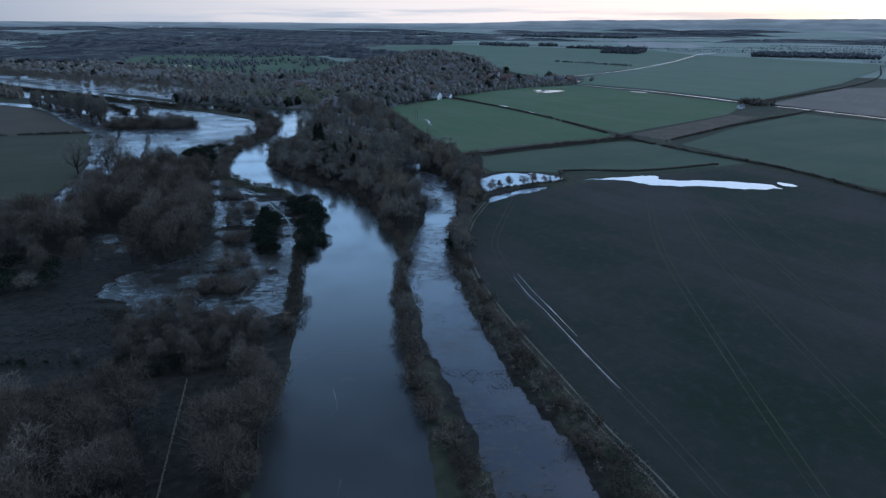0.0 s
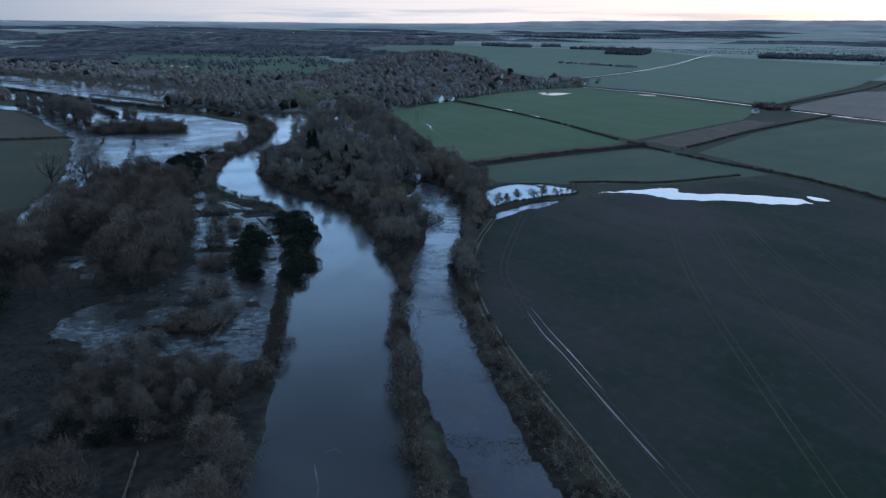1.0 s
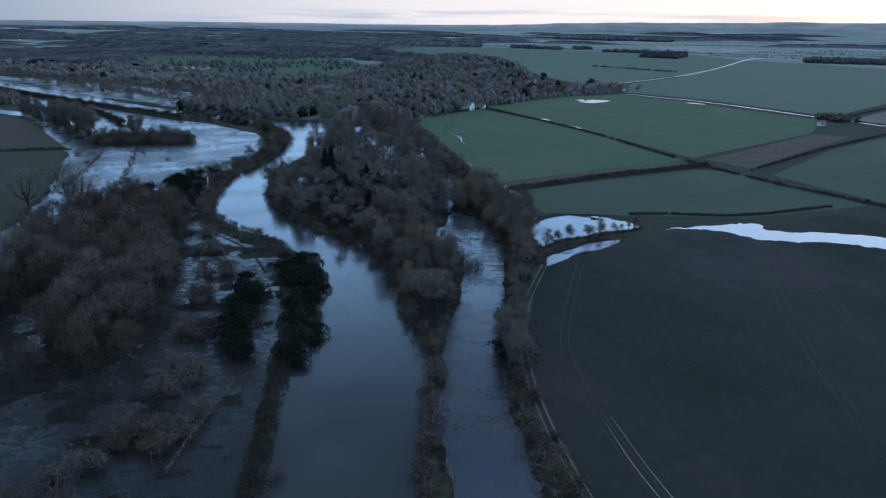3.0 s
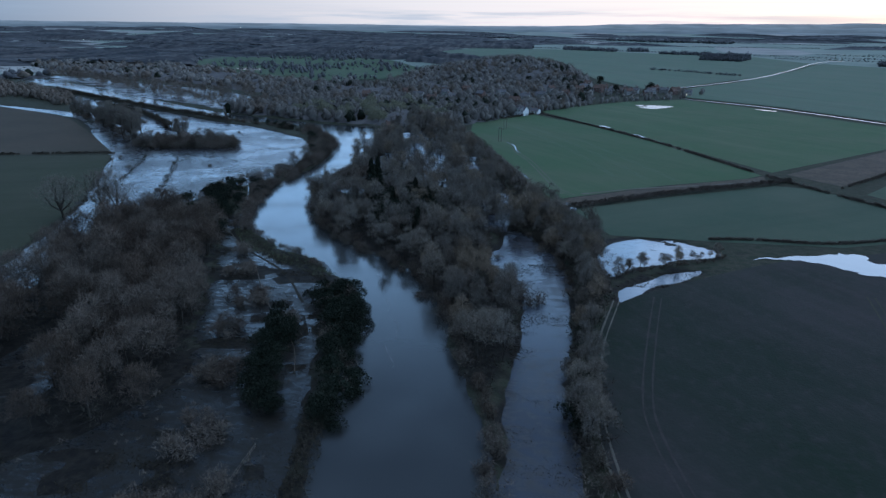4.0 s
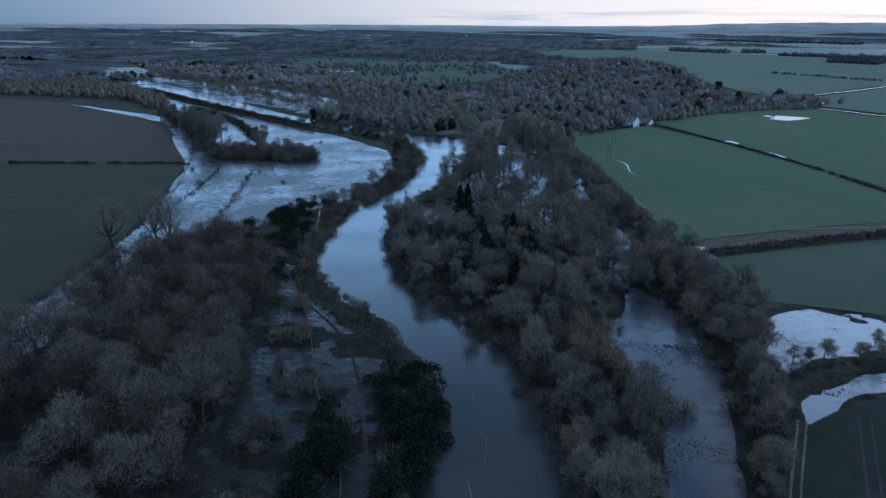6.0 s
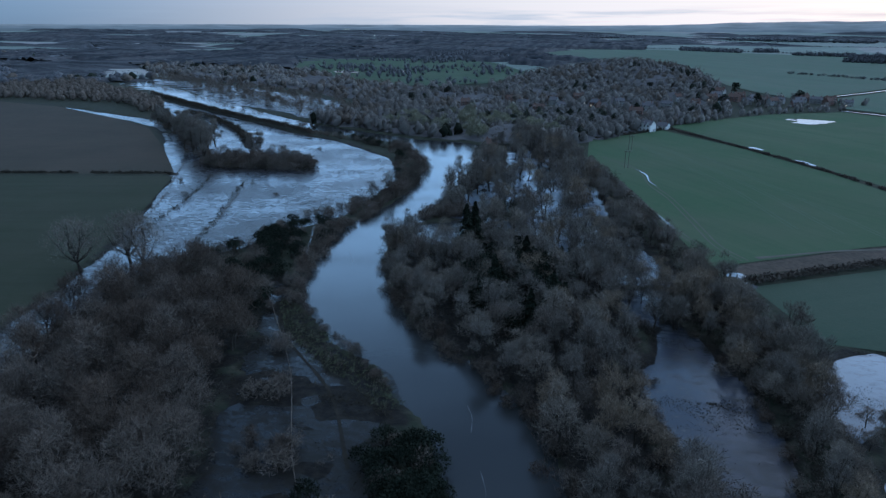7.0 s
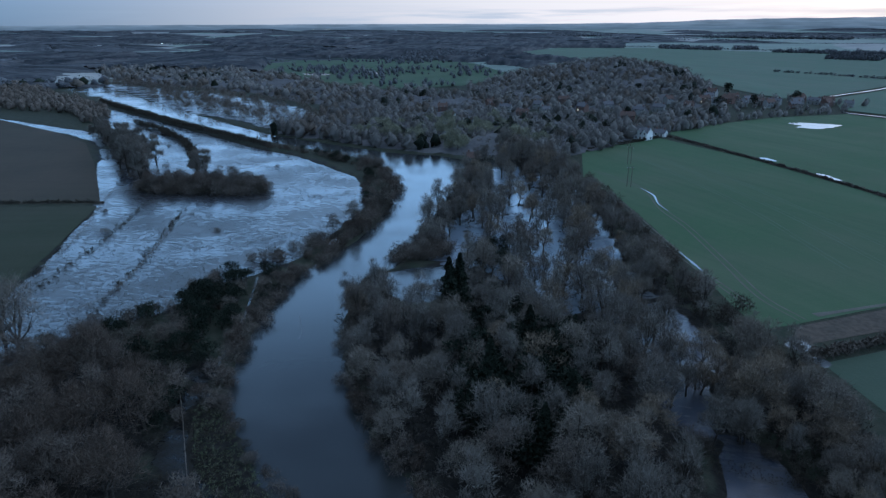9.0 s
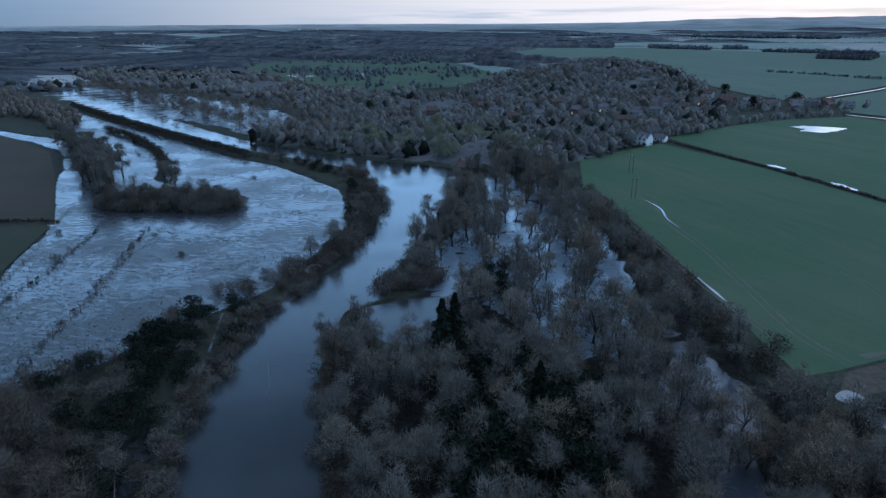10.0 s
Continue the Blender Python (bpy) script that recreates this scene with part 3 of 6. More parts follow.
def ground_height(x, y):
    shape = np.shape(x)
    x, y = np.ravel(np.asarray(x, float)), np.ravel(np.asarray(y, float))
    h = 0.42 + 0.35 * fbm(x, y, 18, 3)
    # fields stand a little higher and smoother
    for f in FIELDS:
        q = near_outline(f, x, y, 8)
        k = np.clip(inside_dist(f, x[q], y[q]) / 6 + 0.9, 0, 1)
        h[q] = h[q] * (1 - k) + 0.35 * k
    for poly, level, rough in FLOODS + tuple((p, -0.5, 0.2) for p in GLADE_EDGES):
        q = near_outline(poly, x, y, 8)
        u, v = x[q], y[q]
        d = inside_dist(poly, u, v) + 3.0 * fbm(u, v, 14, 21)
        k = np.clip(d / 3.5 + 0.5, 0, 1)
        k = k * k * (3 - 2 * k)
        h[q] = h[q] * (1 - k) + (level + rough * (0.5 * fbm(u * 0.7, v, 11, 33, 4) + 0.75 * fbm(u * 0.6, v, 4.5, 36, 2))) * k
    q = near_outline(RIVER, x, y, 8)
    k = np.clip((inside_dist(RIVER, x[q], y[q]) + 1.6 * fbm(x[q], y[q], 10, 5)) / 4.0 + 0.5, 0, 1)
    h[q] = h[q] * (1 - k) - 2.0 * k
    # wooded knoll beyond the village
    h = h + 24 * np.exp(-(((x + 25) / 105) ** 2 + ((y - 1030) / 120) ** 2)) * (y > 600)
    h = h + 10 * np.exp(-(((x + 160) / 200) ** 2 + ((y - 1350) / 120) ** 2))
    # rising country and the far ridges
    r = np.hypot(x + 20, y - 120)
    az = np.arctan2(x, y)
    up = np.clip((r - 1300) / 3300, 0, 1)
    h = h + 42 * up
    hills = np.clip((r - 2000) / 1500, 0, 1) * np.clip((r - 1900) / 900, 0, 1)
    right = 1 / (1 + np.exp(-(az - 0.02) / 0.05))
    h = h + hills * (fbm(x, y, 900, 61, 4) * (8 + 12 * right))
    crest = np.exp(-((r - 4450) / 330) ** 2)
    ridge = fbm(az * 1000, r * 0.05, 260, 71, 4) + 0.5 * fbm(az * 1000, r * 0.02, 50, 75, 3)
    h = h + crest * (1 + 2 * ridge + right * (1 + 4 * ridge))
    h = h - np.clip((r - 4600) / 300, 0, 1) * 60
    return h.reshape(shape)


def z_at(x, y):
    return float(ground_height(np.array([x]), np.array([y]))[0])


def inside(poly, x, y):
    return inside_dist(poly, np.array([float(x)]), np.array([float(y)]))[0]


# ---- mesh helpers ----
def mesh_ob(name, verts, faces, material, smooth_shade=False):
    me = bpy.data.meshes.new(name)
    me.from_pydata([tuple(v) for v in verts] if not isinstance(verts, np.ndarray) else verts.tolist(), [], faces if isinstance(faces, list) else faces.tolist())
    for m in material if isinstance(material, (list, tuple)) else [material]:
        me.materials.append(m)
    if smooth_shade:
        me.shade_smooth()
    return new(name, me)


def part(name, bm, material, parent, label=""):
    """Links a bmesh as one mesh object under a thing or a part."""
    me = bpy.data.meshes.new(name)
    bm.to_mesh(me)
    bm.free()
    me.materials.append(material)
    ob = new(name, me)
    ob.parent = parent
    return tagged(ob, label)


def part_np(name, verts, faces, material, parent, label="", smooth_shade=False):
    ob = mesh_ob(name, verts, faces, material, smooth_shade)
    ob.parent = parent
    return tagged(ob, label)


def box(bm, x0, y0, z0, x1, y1, z1, bevel=0.0):
    r = bmesh.ops.create_cube(bm, size=1, matrix=Matrix.Translation(((x0 + x1) / 2, (y0 + y1) / 2, (z0 + z1) / 2)) @ Matrix.Diagonal((x1 - x0, y1 - y0, z1 - z0, 1)))
    if bevel:
        bmesh.ops.bevel(bm, geom=list({e for v in r["verts"] for e in v.link_edges}), offset=bevel, segments=2, affect="EDGES")
    return r["verts"]


def boxed(*a, **k):
    bm = bmesh.new()
    box(bm, *a, **k)
    return bm


# ---- ground sheet ----
def axis(lo, hi, fine_lo, fine_hi, step, grow=1.045, cap=70):
    mid = list(np.arange(fine_lo, fine_hi + 0.1, step))
    up, s, v = [], step, mid[-1]
    while v < hi:
        s = min(s * grow, cap)
        v += s
        up.append(v)
    dn, s, v = [], step, mid[0]
    while v > lo:
        s = min(s * grow, cap)
        v -= s
        dn.append(v)
    return np.array(dn[::-1] + mid + up)


def build_ground():
    gx, gy = axis(-4900, 4900, -400, 66, 2.3, 1.07, 95), axis(-700, 4950, 76, 620, 2.3, 1.07, 95)
    X, Y = np.meshgrid(gx, gy)
    Z = ground_height(X, Y)
    verts = np.stack([X.ravel(), Y.ravel(), Z.ravel()], 1)
    nx, ny = len(gx), len(gy)
    i, j = np.meshgrid(np.arange(nx - 1), np.arange(ny - 1))
    a = (j * nx + i).ravel()
    faces = np.stack([a, a + 1, a + nx + 1, a + nx], 1)
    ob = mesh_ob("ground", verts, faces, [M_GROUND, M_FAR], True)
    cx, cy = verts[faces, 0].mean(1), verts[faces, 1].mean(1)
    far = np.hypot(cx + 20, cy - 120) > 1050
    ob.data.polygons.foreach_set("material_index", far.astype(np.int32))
    wet = np.zeros(len(verts))
    vx, vy = verts[:, 0], verts[:, 1]
    for w in [*WOODS, DIM_LEFT] + [p for p, level, rough in FLOODS]:
        wet = np.maximum(wet, np.clip(inside_dist(w, vx, vy) / 8 + 0.6, 0, 1))
    ob.data.attributes.new("wet", "FLOAT", "POINT").data.foreach_set("value", wet.astype(np.float32))
    tagged(ob, "flat flooded river valley of rough winter grass and mud", "ground", kind="structure")
    w = mesh_ob("water", [(-1000, -200, 0), (200, -200, 0), (200, 1050, 0), (-1000, 1050, 0)], [[0, 1, 2, 3]], M_WATER)
    tagged(w, "still silty flood water of a swollen river reflecting the dusk sky", "river water", kind="structure")


def far_hills():
    """Ranges of hills behind the valley's rim, each given a paler painted haze than the last."""
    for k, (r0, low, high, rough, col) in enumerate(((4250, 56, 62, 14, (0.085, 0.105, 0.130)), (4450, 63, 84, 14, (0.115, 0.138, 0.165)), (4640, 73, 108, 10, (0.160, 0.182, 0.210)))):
        az = np.linspace(-1.25, 1.25, 420)
        right = 1 / (1 + np.exp(-(az - 0.03 - 0.05 * k) / 0.06))
        top = low + (high - low) * right + rough * (0.5 + right) * (fbm(az * 1000, az * 0 + k * 77, 130, 81 + k, 4) + 0.35 * fbm(az * 1000, az * 0, 30, 91 + k, 3))
        rows = []
        for dr, q in ((-120, 0.3), (-80, 0.62), (-35, 0.88), (0, 1.0), (30, 0.95), (70, 0.3)):
            rr = r0 + dr + 24 * fbm(az * 1000, az * 0 + dr, 90, 99, 3)
            rows.append(np.stack([rr * np.sin(az), 120 + rr * np.cos(az), top * q], 1))
        V = np.concatenate(rows)
        n = len(az)
        i, j = np.meshgrid(np.arange(n - 1), np.arange(len(rows) - 1))
        a = (j * n + i).ravel()
        ob = mesh_ob("backdrop", V, np.stack([a, a + 1, a + n + 1, a + n], 1), haze_mat("haze_glow_hills", col), True)
        tagged(ob, "range of hills on the horizon with painted blue-grey haze", "hills", kind="structure")


def flood_sheet(outline, material, label, z=0.006):
    """Standing water over a flooded meadow, a hair above the river's level."""
    p = np.asarray(outline, float)
    t = np.roll(p, -1, 0) - np.roll(p, 1, 0)
    t /= np.linalg.norm(t, axis=1)[:, None] + 1e-9
    area = np.sum(p[:, 0] * np.roll(p[:, 1], -1) - np.roll(p[:, 0], -1) * p[:, 1])
    p = p + np.stack([t[:, 1], -t[:, 0]], 1) * (2.2 if area > 0 else -2.2)
    bm = bmesh.new()
    f = bm.faces.new([bm.verts.new((q[0], q[1], z)) for q in p])
    bmesh.ops.triangulate(bm, faces=[f])
    bmesh.ops.recalc_face_normals(bm, faces=bm.faces[:])
    if sum(q.normal.z for q in bm.faces) < 0:
        bmesh.ops.reverse_faces(bm, faces=bm.faces[:])
    me = bpy.data.meshes.new("flood_water")
    bm.to_mesh(me)
    bm.free()
    me.materials.append(material)
    return tagged(new("flood_water", me), label, "flood water", kind="structure")


def patch(name, outline, material, label, category, lift=0.06, cell=25.0, round_n=0):
    """A field or track laid on the ground, cut into cells so that it follows the slopes."""
    pts = smooth(outline, n=round_n) if round_n else np.array(outline, float)
    bm = bmesh.new()
    f = bm.faces.new([bm.verts.new((p[0], p[1], 0)) for p in pts])
    bmesh.ops.triangulate(bm, faces=[f])
    lo, hi = pts.min(0), pts.max(0)
    for ax in (0, 1):
        v = math.ceil(lo[ax] / cell) * cell
        while v < hi[ax]:
            co, no = [0, 0, 0], [0, 0, 0]
            co[ax], no[ax] = v, 1
            bmesh.ops.bisect_plane(bm, geom=bm.verts[:] + bm.edges[:] + bm.faces[:], plane_co=co, plane_no=no)
            v += cell
    co = np.array([v.co[:2] for v in bm.verts])
    hz = ground_height(co[:, 0], co[:, 1])
    far = np.clip((np.hypot(co[:, 0], co[:, 1]) - 500) * 0.0012, 0, 2)
    for v, z, f in zip(bm.verts, hz, far):
        v.co.z = max(z, 0.3) + lift + f
    bmesh.ops.recalc_face_normals(bm, faces=bm.faces[:])
    if sum(f.normal.z for f in bm.faces) < 0:
        bmesh.ops.reverse_faces(bm, faces=bm.faces[:])
    me = bpy.data.meshes.new(name)
    bm.to_mesh(me)
    bm.free()
    me.materials.append(material)
    return tagged(new(name, me), label, category, kind="structure")


def ribbon(name, pts, width, material, label, category, lift=0.1, n=6, ragged=0.0, seed=0, kind="structure", low=0.3):
    """A track, lane or strip of given width along a rounded line."""
    c = smooth(pts, closed=False, n=n)
    d = np.gradient(c, axis=0)
    d /= np.linalg.norm(d, axis=1)[:, None] + 1e-9
    nrm = np.stack([-d[:, 1], d[:, 0]], 1)
    w = width if isinstance(width, (int, float)) else np.interp(np.linspace(0, 1, len(c)), np.linspace(0, 1, len(width)), width)
    w = w * (1 + ragged * fbm(c[:, 0], c[:, 1], 7, seed + 5))
    w = np.broadcast_to(w, len(c))[:, None]
    a, b = c - nrm * w / 2, c + nrm * w / 2
    P = np.concatenate([a, b])
    z = np.maximum(ground_height(P[:, 0], P[:, 1]), low) + lift + np.clip((np.hypot(P[:, 0], P[:, 1]) - 500) * 0.0014, 0, 2.2)
    k = len(c)
    faces = [[i, i + 1, k + i + 1, k + i] for i in range(k - 1)]
    ob = mesh_ob(name, np.column_stack([P, z]), faces, material, True)
    return tagged(ob, label, category, kind=kind)


# ---- plants ----
def rand_dirs(rng, n):
    v = rng.normal(size=(n, 3))
    return v / np.linalg.norm(v, axis=1)[:, None]


def twig_cloud(rng, lobes, n, length, width, lift=0.5, inner=0.35, droop=0.0, under=-0.35):
    """Slivers of twig pointing outward from a few rounded lobes."""
    c = np.array([l[:3] for l in lobes], float)
    r = np.array([l[3] for l in lobes], float)
    pick = rng.choice(len(r), n, p=r ** 2 / (r ** 2).sum())
    d = rand_dirs(rng, n)
    d[:, 2] = np.where(d[:, 2] < under, -d[:, 2], d[:, 2])
    u = inner + (1 - inner) * rng.random(n) ** 0.6
    start = c[pick] + d * (r[pick] * u * 0.9)[:, None] * np.array([1, 1, 0.95])
    way = 0.5 * d + np.array([0, 0, lift]) + 1.1 * rand_dirs(rng, n)
    way[:, 2] -= droop
    way /= np.linalg.norm(way, axis=1)[:, None]
    ln = length * (0.5 + 0.9 * rng.random(n))
    side = np.cross(way, rand_dirs(rng, n))
    side /= np.linalg.norm(side, axis=1)[:, None] + 1e-9
    w = (width * (0.6 + 0.8 * rng.random(n)))[:, None] / 2
    v = np.stack([start - side * w, start + side * w, start + way * ln[:, None]], 1).reshape(-1, 3)
    return v, np.arange(3 * n).reshape(-1, 3)


def leaf_cloud(rng, lobes, n, size):
    """Small leaf clumps, as bent pairs of triangles, over rounded lobes."""
    c = np.array([l[:3] for l in lobes], float)
    r = np.array([l[3] for l in lobes], float)
    pick = rng.choice(len(r), n, p=r ** 2 / (r ** 2).sum())
    d = rand_dirs(rng, n)
    d[:, 2] = np.where(d[:, 2] < -0.2, -d[:, 2], d[:, 2])
    o = c[pick] + d * (r[pick] * (0.65 + 0.4 * rng.random(n)))[:, None]
    a, b = rand_dirs(rng, n), rand_dirs(rng, n)
    s = (size * (0.6 + 0.8 * rng.random(n)))[:, None]
    v = np.stack([o - a * s, o + b * s * 0.6, o + a * s + d * s * 0.5, o - b * s * 0.6], 1).reshape(-1, 3)
    k = np.arange(n)[:, None] * 4
    return v, np.concatenate([k + [0, 1, 3], k + [1, 2, 3]])


def tube(pts, radii, sides=5):
    pts = np.array(pts, float)
    verts, faces = [], []
    for i, p in enumerate(pts):
        d = pts[min(i + 1, len(pts) - 1)] - pts[max(i - 1, 0)]
        d /= np.linalg.norm(d) + 1e-9
        e = np.cross(d, (0.3, 1, 0.2) if abs(d[2]) > 0.5 else (0, 0, 1))
        e /= np.linalg.norm(e) + 1e-9
        f = np.cross(d, e)
        for s in range(sides):
            a = 2 * math.pi * s / sides
            verts.append(p + radii[i] * (math.cos(a) * e + math.sin(a) * f))
    for i in range(len(pts) - 1):
        for s in range(sides):
            a, b = i * sides + s, i * sides + (s + 1) % sides
            faces.append([a, b, b + sides, a + sides])
    return np.array(verts), faces


def join(pieces):
    vs, fs, off = [], [], 0
    for v, f in pieces:
        vs.append(np.asarray(v))
        fs += [[i + off for i in q] for q in (f if isinstance(f, list) else f.tolist())]
        off += len(v)
    return np.concatenate(vs), fs


def limbs(rng, lobes, height, girth, fork, sub=2):
    """Trunk, limbs to every lobe and smaller branches inside them."""
    bend = rng.normal(size=2) * 0.3
    top = np.array([bend[0], bend[1], fork])
    out = [tube([(0, 0, -0.5), (bend[0] * 0.3, bend[1] * 0.3, fork * 0.5), top], [girth * 1.25, girth, girth * 0.8], 7)]
    for l in lobes:
        c = np.array(l[:3])
        mid = (top + c) / 2 + np.array([*rng.normal(size=2) * 0.35, -0.3])
        out.append(tube([top - (0, 0, 0.2), mid, c], [girth * 0.5, girth * 0.36, girth * 0.18], 4))
        for k in range(sub):
            d = rand_dirs(rng, 1)[0]
            d[2] = abs(d[2]) + 0.2
            out.append(tube([mid + (c - mid) * rng.random(), c + d * l[3] * 0.45, c + d * l[3] * 0.9], [girth * 0.16, girth * 0.1, girth * 0.04], 3))
    return join(out)


def thing(name, label, category, group="", kind=""):
    return tagged(new(name), label, category, group, kind)


def bare_tree(rng, name, label, height, radius, n, material, group, fork=0.28, lobes_n=8, twig=1.5, width=0.12, lift=0.55, droop=0.0, girth=None):
    lobes = []
    for i in range(lobes_n):
        a = 2 * math.pi * (i + rng.random() * 0.7) / lobes_n * 1.618 * 2
        q = (i + 0.5) / lobes_n
        rr = radius * (0.62 * math.sqrt(1 - q * 0.85)) * (0.6 + 0.6 * rng.random())
        z = height * (0.30 + 0.50 * q + 0.05 * rng.normal())
        lobes.append((rr * math.cos(a), rr * math.sin(a), z, radius * (0.38 + 0.2 * rng.random())))
    ob = thing(name, label, "tree", group)
    v, f = limbs(rng, lobes, height, girth or height * 0.019, height * fork)
    part_np("trunk", v, f, M_BARK, ob)
    v, f = twig_cloud(rng, lobes, n, twig, width, lift, droop=droop)
    part_np("crown", v, f, material, ob)
    return ob


def shrub(rng, name, label, category, radius, height, n, material, group, leafy=False):
    lobes = [(radius * 0.5 * math.cos(a), radius * 0.5 * math.sin(a), height * (0.28 + 0.18 * rng.random()), radius * (0.5 + 0.15 * rng.random())) for a in rng.random(6) * 6.28]
    lobes.append((0, 0, height * 0.58, radius * 0.48))
    ob = thing(name, label, category, group)
    stems = [tube([(0, 0, -0.4), (l[0] * 0.5, l[1] * 0.5, l[2] * 0.6), l[:3]], [0.09, 0.07, 0.03], 3) for l in lobes]
    v, f = join(stems)
    part_np("stem", v, f, M_BARK, ob)
    if leafy:
        v, f = leaf_cloud(rng, lobes, n, 0.21)
    else:
        v, f = twig_cloud(rng, lobes, n, 0.85, 0.1, 0.3, inner=0.3, under=-1)
    part_np("crown", v, f, material, ob)
    return ob


def conifer(rng, name, label, height, radius, n, group):
    ob = thing(name, label, "tree", group)
    v, f = tube([(0, 0, -0.5), (0, 0, height * 0.5), (0, 0, height * 0.96)], [0.3, 0.2, 0.04], 6)
    part_np("trunk", v, f, M_BARK, ob)
    q = rng.random(n) ** 0.8
    a = rng.random(n) * 6.283
    tier = 0.8 + 0.35 * np.sin(q * 38 + np.sin(a * 3))
    r = radius * (1 - q) ** 0.75 * tier * (0.35 + 0.65 * rng.random(n) ** 0.5)
    o = np.stack([r * np.cos(a), r * np.sin(a), height * (0.1 + 0.9 * q) - r * 0.25], 1)
    d, e = rand_dirs(rng, n), rand_dirs(rng, n)
    s = (0.42 * (0.6 + 0.7 * rng.random(n)))[:, None]
    v = np.stack([o - d * s, o + e * s, o + d * s], 1).reshape(-1, 3)
    part_np("crown", v, np.arange(3 * n).reshape(-1, 3), M_EVER, ob)
    return ob


def spread(poly, gap, rng, keep=1.0, margin=0.0):
    """Uneven but well-spaced places inside an outline."""
    p = np.asarray(poly, float)
    lo, hi = p.min(0), p.max(0)
    xs, ys = np.meshgrid(np.arange(lo[0], hi[0], gap), np.arange(lo[1], hi[1], gap * 0.87))
    xs = xs + (np.arange(xs.shape[0]) % 2)[:, None] * gap / 2
    q = np.stack([xs.ravel(), ys.ravel()], 1) + rng.uniform(-0.42, 0.42, (xs.size, 2)) * gap
    q = q[(inside_dist(p, q[:, 0], q[:, 1]) > margin) & (rng.random(len(q)) < keep)]
    return q


def along(line, gap, rng, width=0.0):
    c = smooth(line, closed=False, n=12)
    s = np.concatenate([[0], np.cumsum(np.linalg.norm(np.diff(c, axis=0), axis=1))])
    t = np.arange(0, s[-1], gap) + rng.uniform(-0.3, 0.3, len(np.arange(0, s[-1], gap))) * gap
    q = np.stack([np.interp(t, s, c[:, 0]), np.interp(t, s, c[:, 1])], 1)
    return q + rng.normal(size=q.shape) * width / 2


used_templates = set()


def plant(templates, places, rng, lo=0.8, hi=1.2, sink=0.0):
    """Sets plants on the ground at the given places: the first of each kind itself, then copies."""
    if not len(places):
        return
    z = ground_height(places[:, 0], places[:, 1])
    for (x, y), h in zip(places, z):
        ob = templates[rng.integers(len(templates))]
        s = rng.uniform(lo, hi)
        m = Matrix.LocRotScale((x, y, h - sink), Euler((0, 0, rng.random() * 6.283)), (s, s, s * rng.uniform(0.9, 1.12)))
        if ob.name not in used_templates:
            used_templates.add(ob.name)
            ob.matrix_basis = m
        else:
            copy_thing(ob, m) if tuple(ob.scale) == (1, 1, 1) else copy_scaled(ob, m)


def copy_scaled(ob, m):
    c = copy_thing(ob, m)
    c.matrix_basis = m
    return c


def crown_core(rng, radius, height, sides=7):
    """The close-twigged heart of a far crown: an uneven dome with bulges and hollows."""
    rings = ((0.1, 0.6), (0.36, 1.0), (0.66, 0.9), (0.9, 0.42))
    v = []
    for k, (q, w) in enumerate(rings):
        a = (np.arange(sides) + 0.5 * k) * 2 * math.pi / sides
        r = radius * w * (1 + 0.38 * rng.normal(size=sides).clip(-1.4, 1.4))
        v.append(np.stack([r * np.cos(a), r * np.sin(a), height * (q + 0.10 * rng.normal(size=sides))], 1))
    v = np.concatenate(v + [np.array([[0, 0, height]])])
    f = []
    for k in range(len(rings) - 1):
        for i in range(sides):
            a, b = k * sides + i, k * sides + (i + 1) % sides
            f += [(a, b, b + sides), (a, b + sides, a + sides)]
    top = (len(rings) - 1) * sides
    f += [(top + i, top + (i + 1) % sides, len(v) - 1) for i in range(sides)]
    return v, np.array(f)


def mass(name, places, radius, height, per, width, twig, material, label, category, rng, lo=0.7, hi=1.3, kind="stuff", leafy=False, core=0.0):
    """A far wood or a hedge as one mesh of many small crowns; core: how full of close twigs each crown is."""
    k = len(places)
    if not k:
        return None
    z = ground_height(places[:, 0], places[:, 1])
    s = rng.uniform(lo, hi, k)
    base = []
    for t in range(6):
        lobes = [(radius * 0.45 * math.cos(a), radius * 0.45 * math.sin(a), height * (0.45 + 0.25 * rng.random()), radius * 0.55) for a in rng.random(4) * 6.28]
        lobes.append((0, 0, height * 0.72, radius * 0.5))
        lobes.append((0, 0, height * 0.3, radius * 0.5))
        v, f = leaf_cloud(rng, lobes, per, width) if leafy else twig_cloud(rng, lobes, per, twig, width, 0.35, inner=0.45, under=-0.8)
        f = np.asarray(f)
        if core:
            u, g = crown_core(rng, radius * core, height * 0.8)
            v, f = np.concatenate([v, u]), np.concatenate([f, g + len(v)])
        base.append((v, f))
    kind_of = rng.integers(6, size=k)
    V, F, off = [], [], 0
    for i in range(k):
        v, f = base[kind_of[i]]
        a = rng.random() * 6.283
        ca, sa = math.cos(a) * s[i], math.sin(a) * s[i]
        w = np.stack([v[:, 0] * ca - v[:, 1] * sa + places[i, 0], v[:, 0] * sa + v[:, 1] * ca + places[i, 1], v[:, 2] * s[i] + z[i]], 1)
        V.append(w)
        F.append(f + off)
        off += len(v)
    ob = mesh_ob(name, np.concatenate(V), np.concatenate(F), material, bool(core))
    return tagged(ob, label, category, kind=kind)


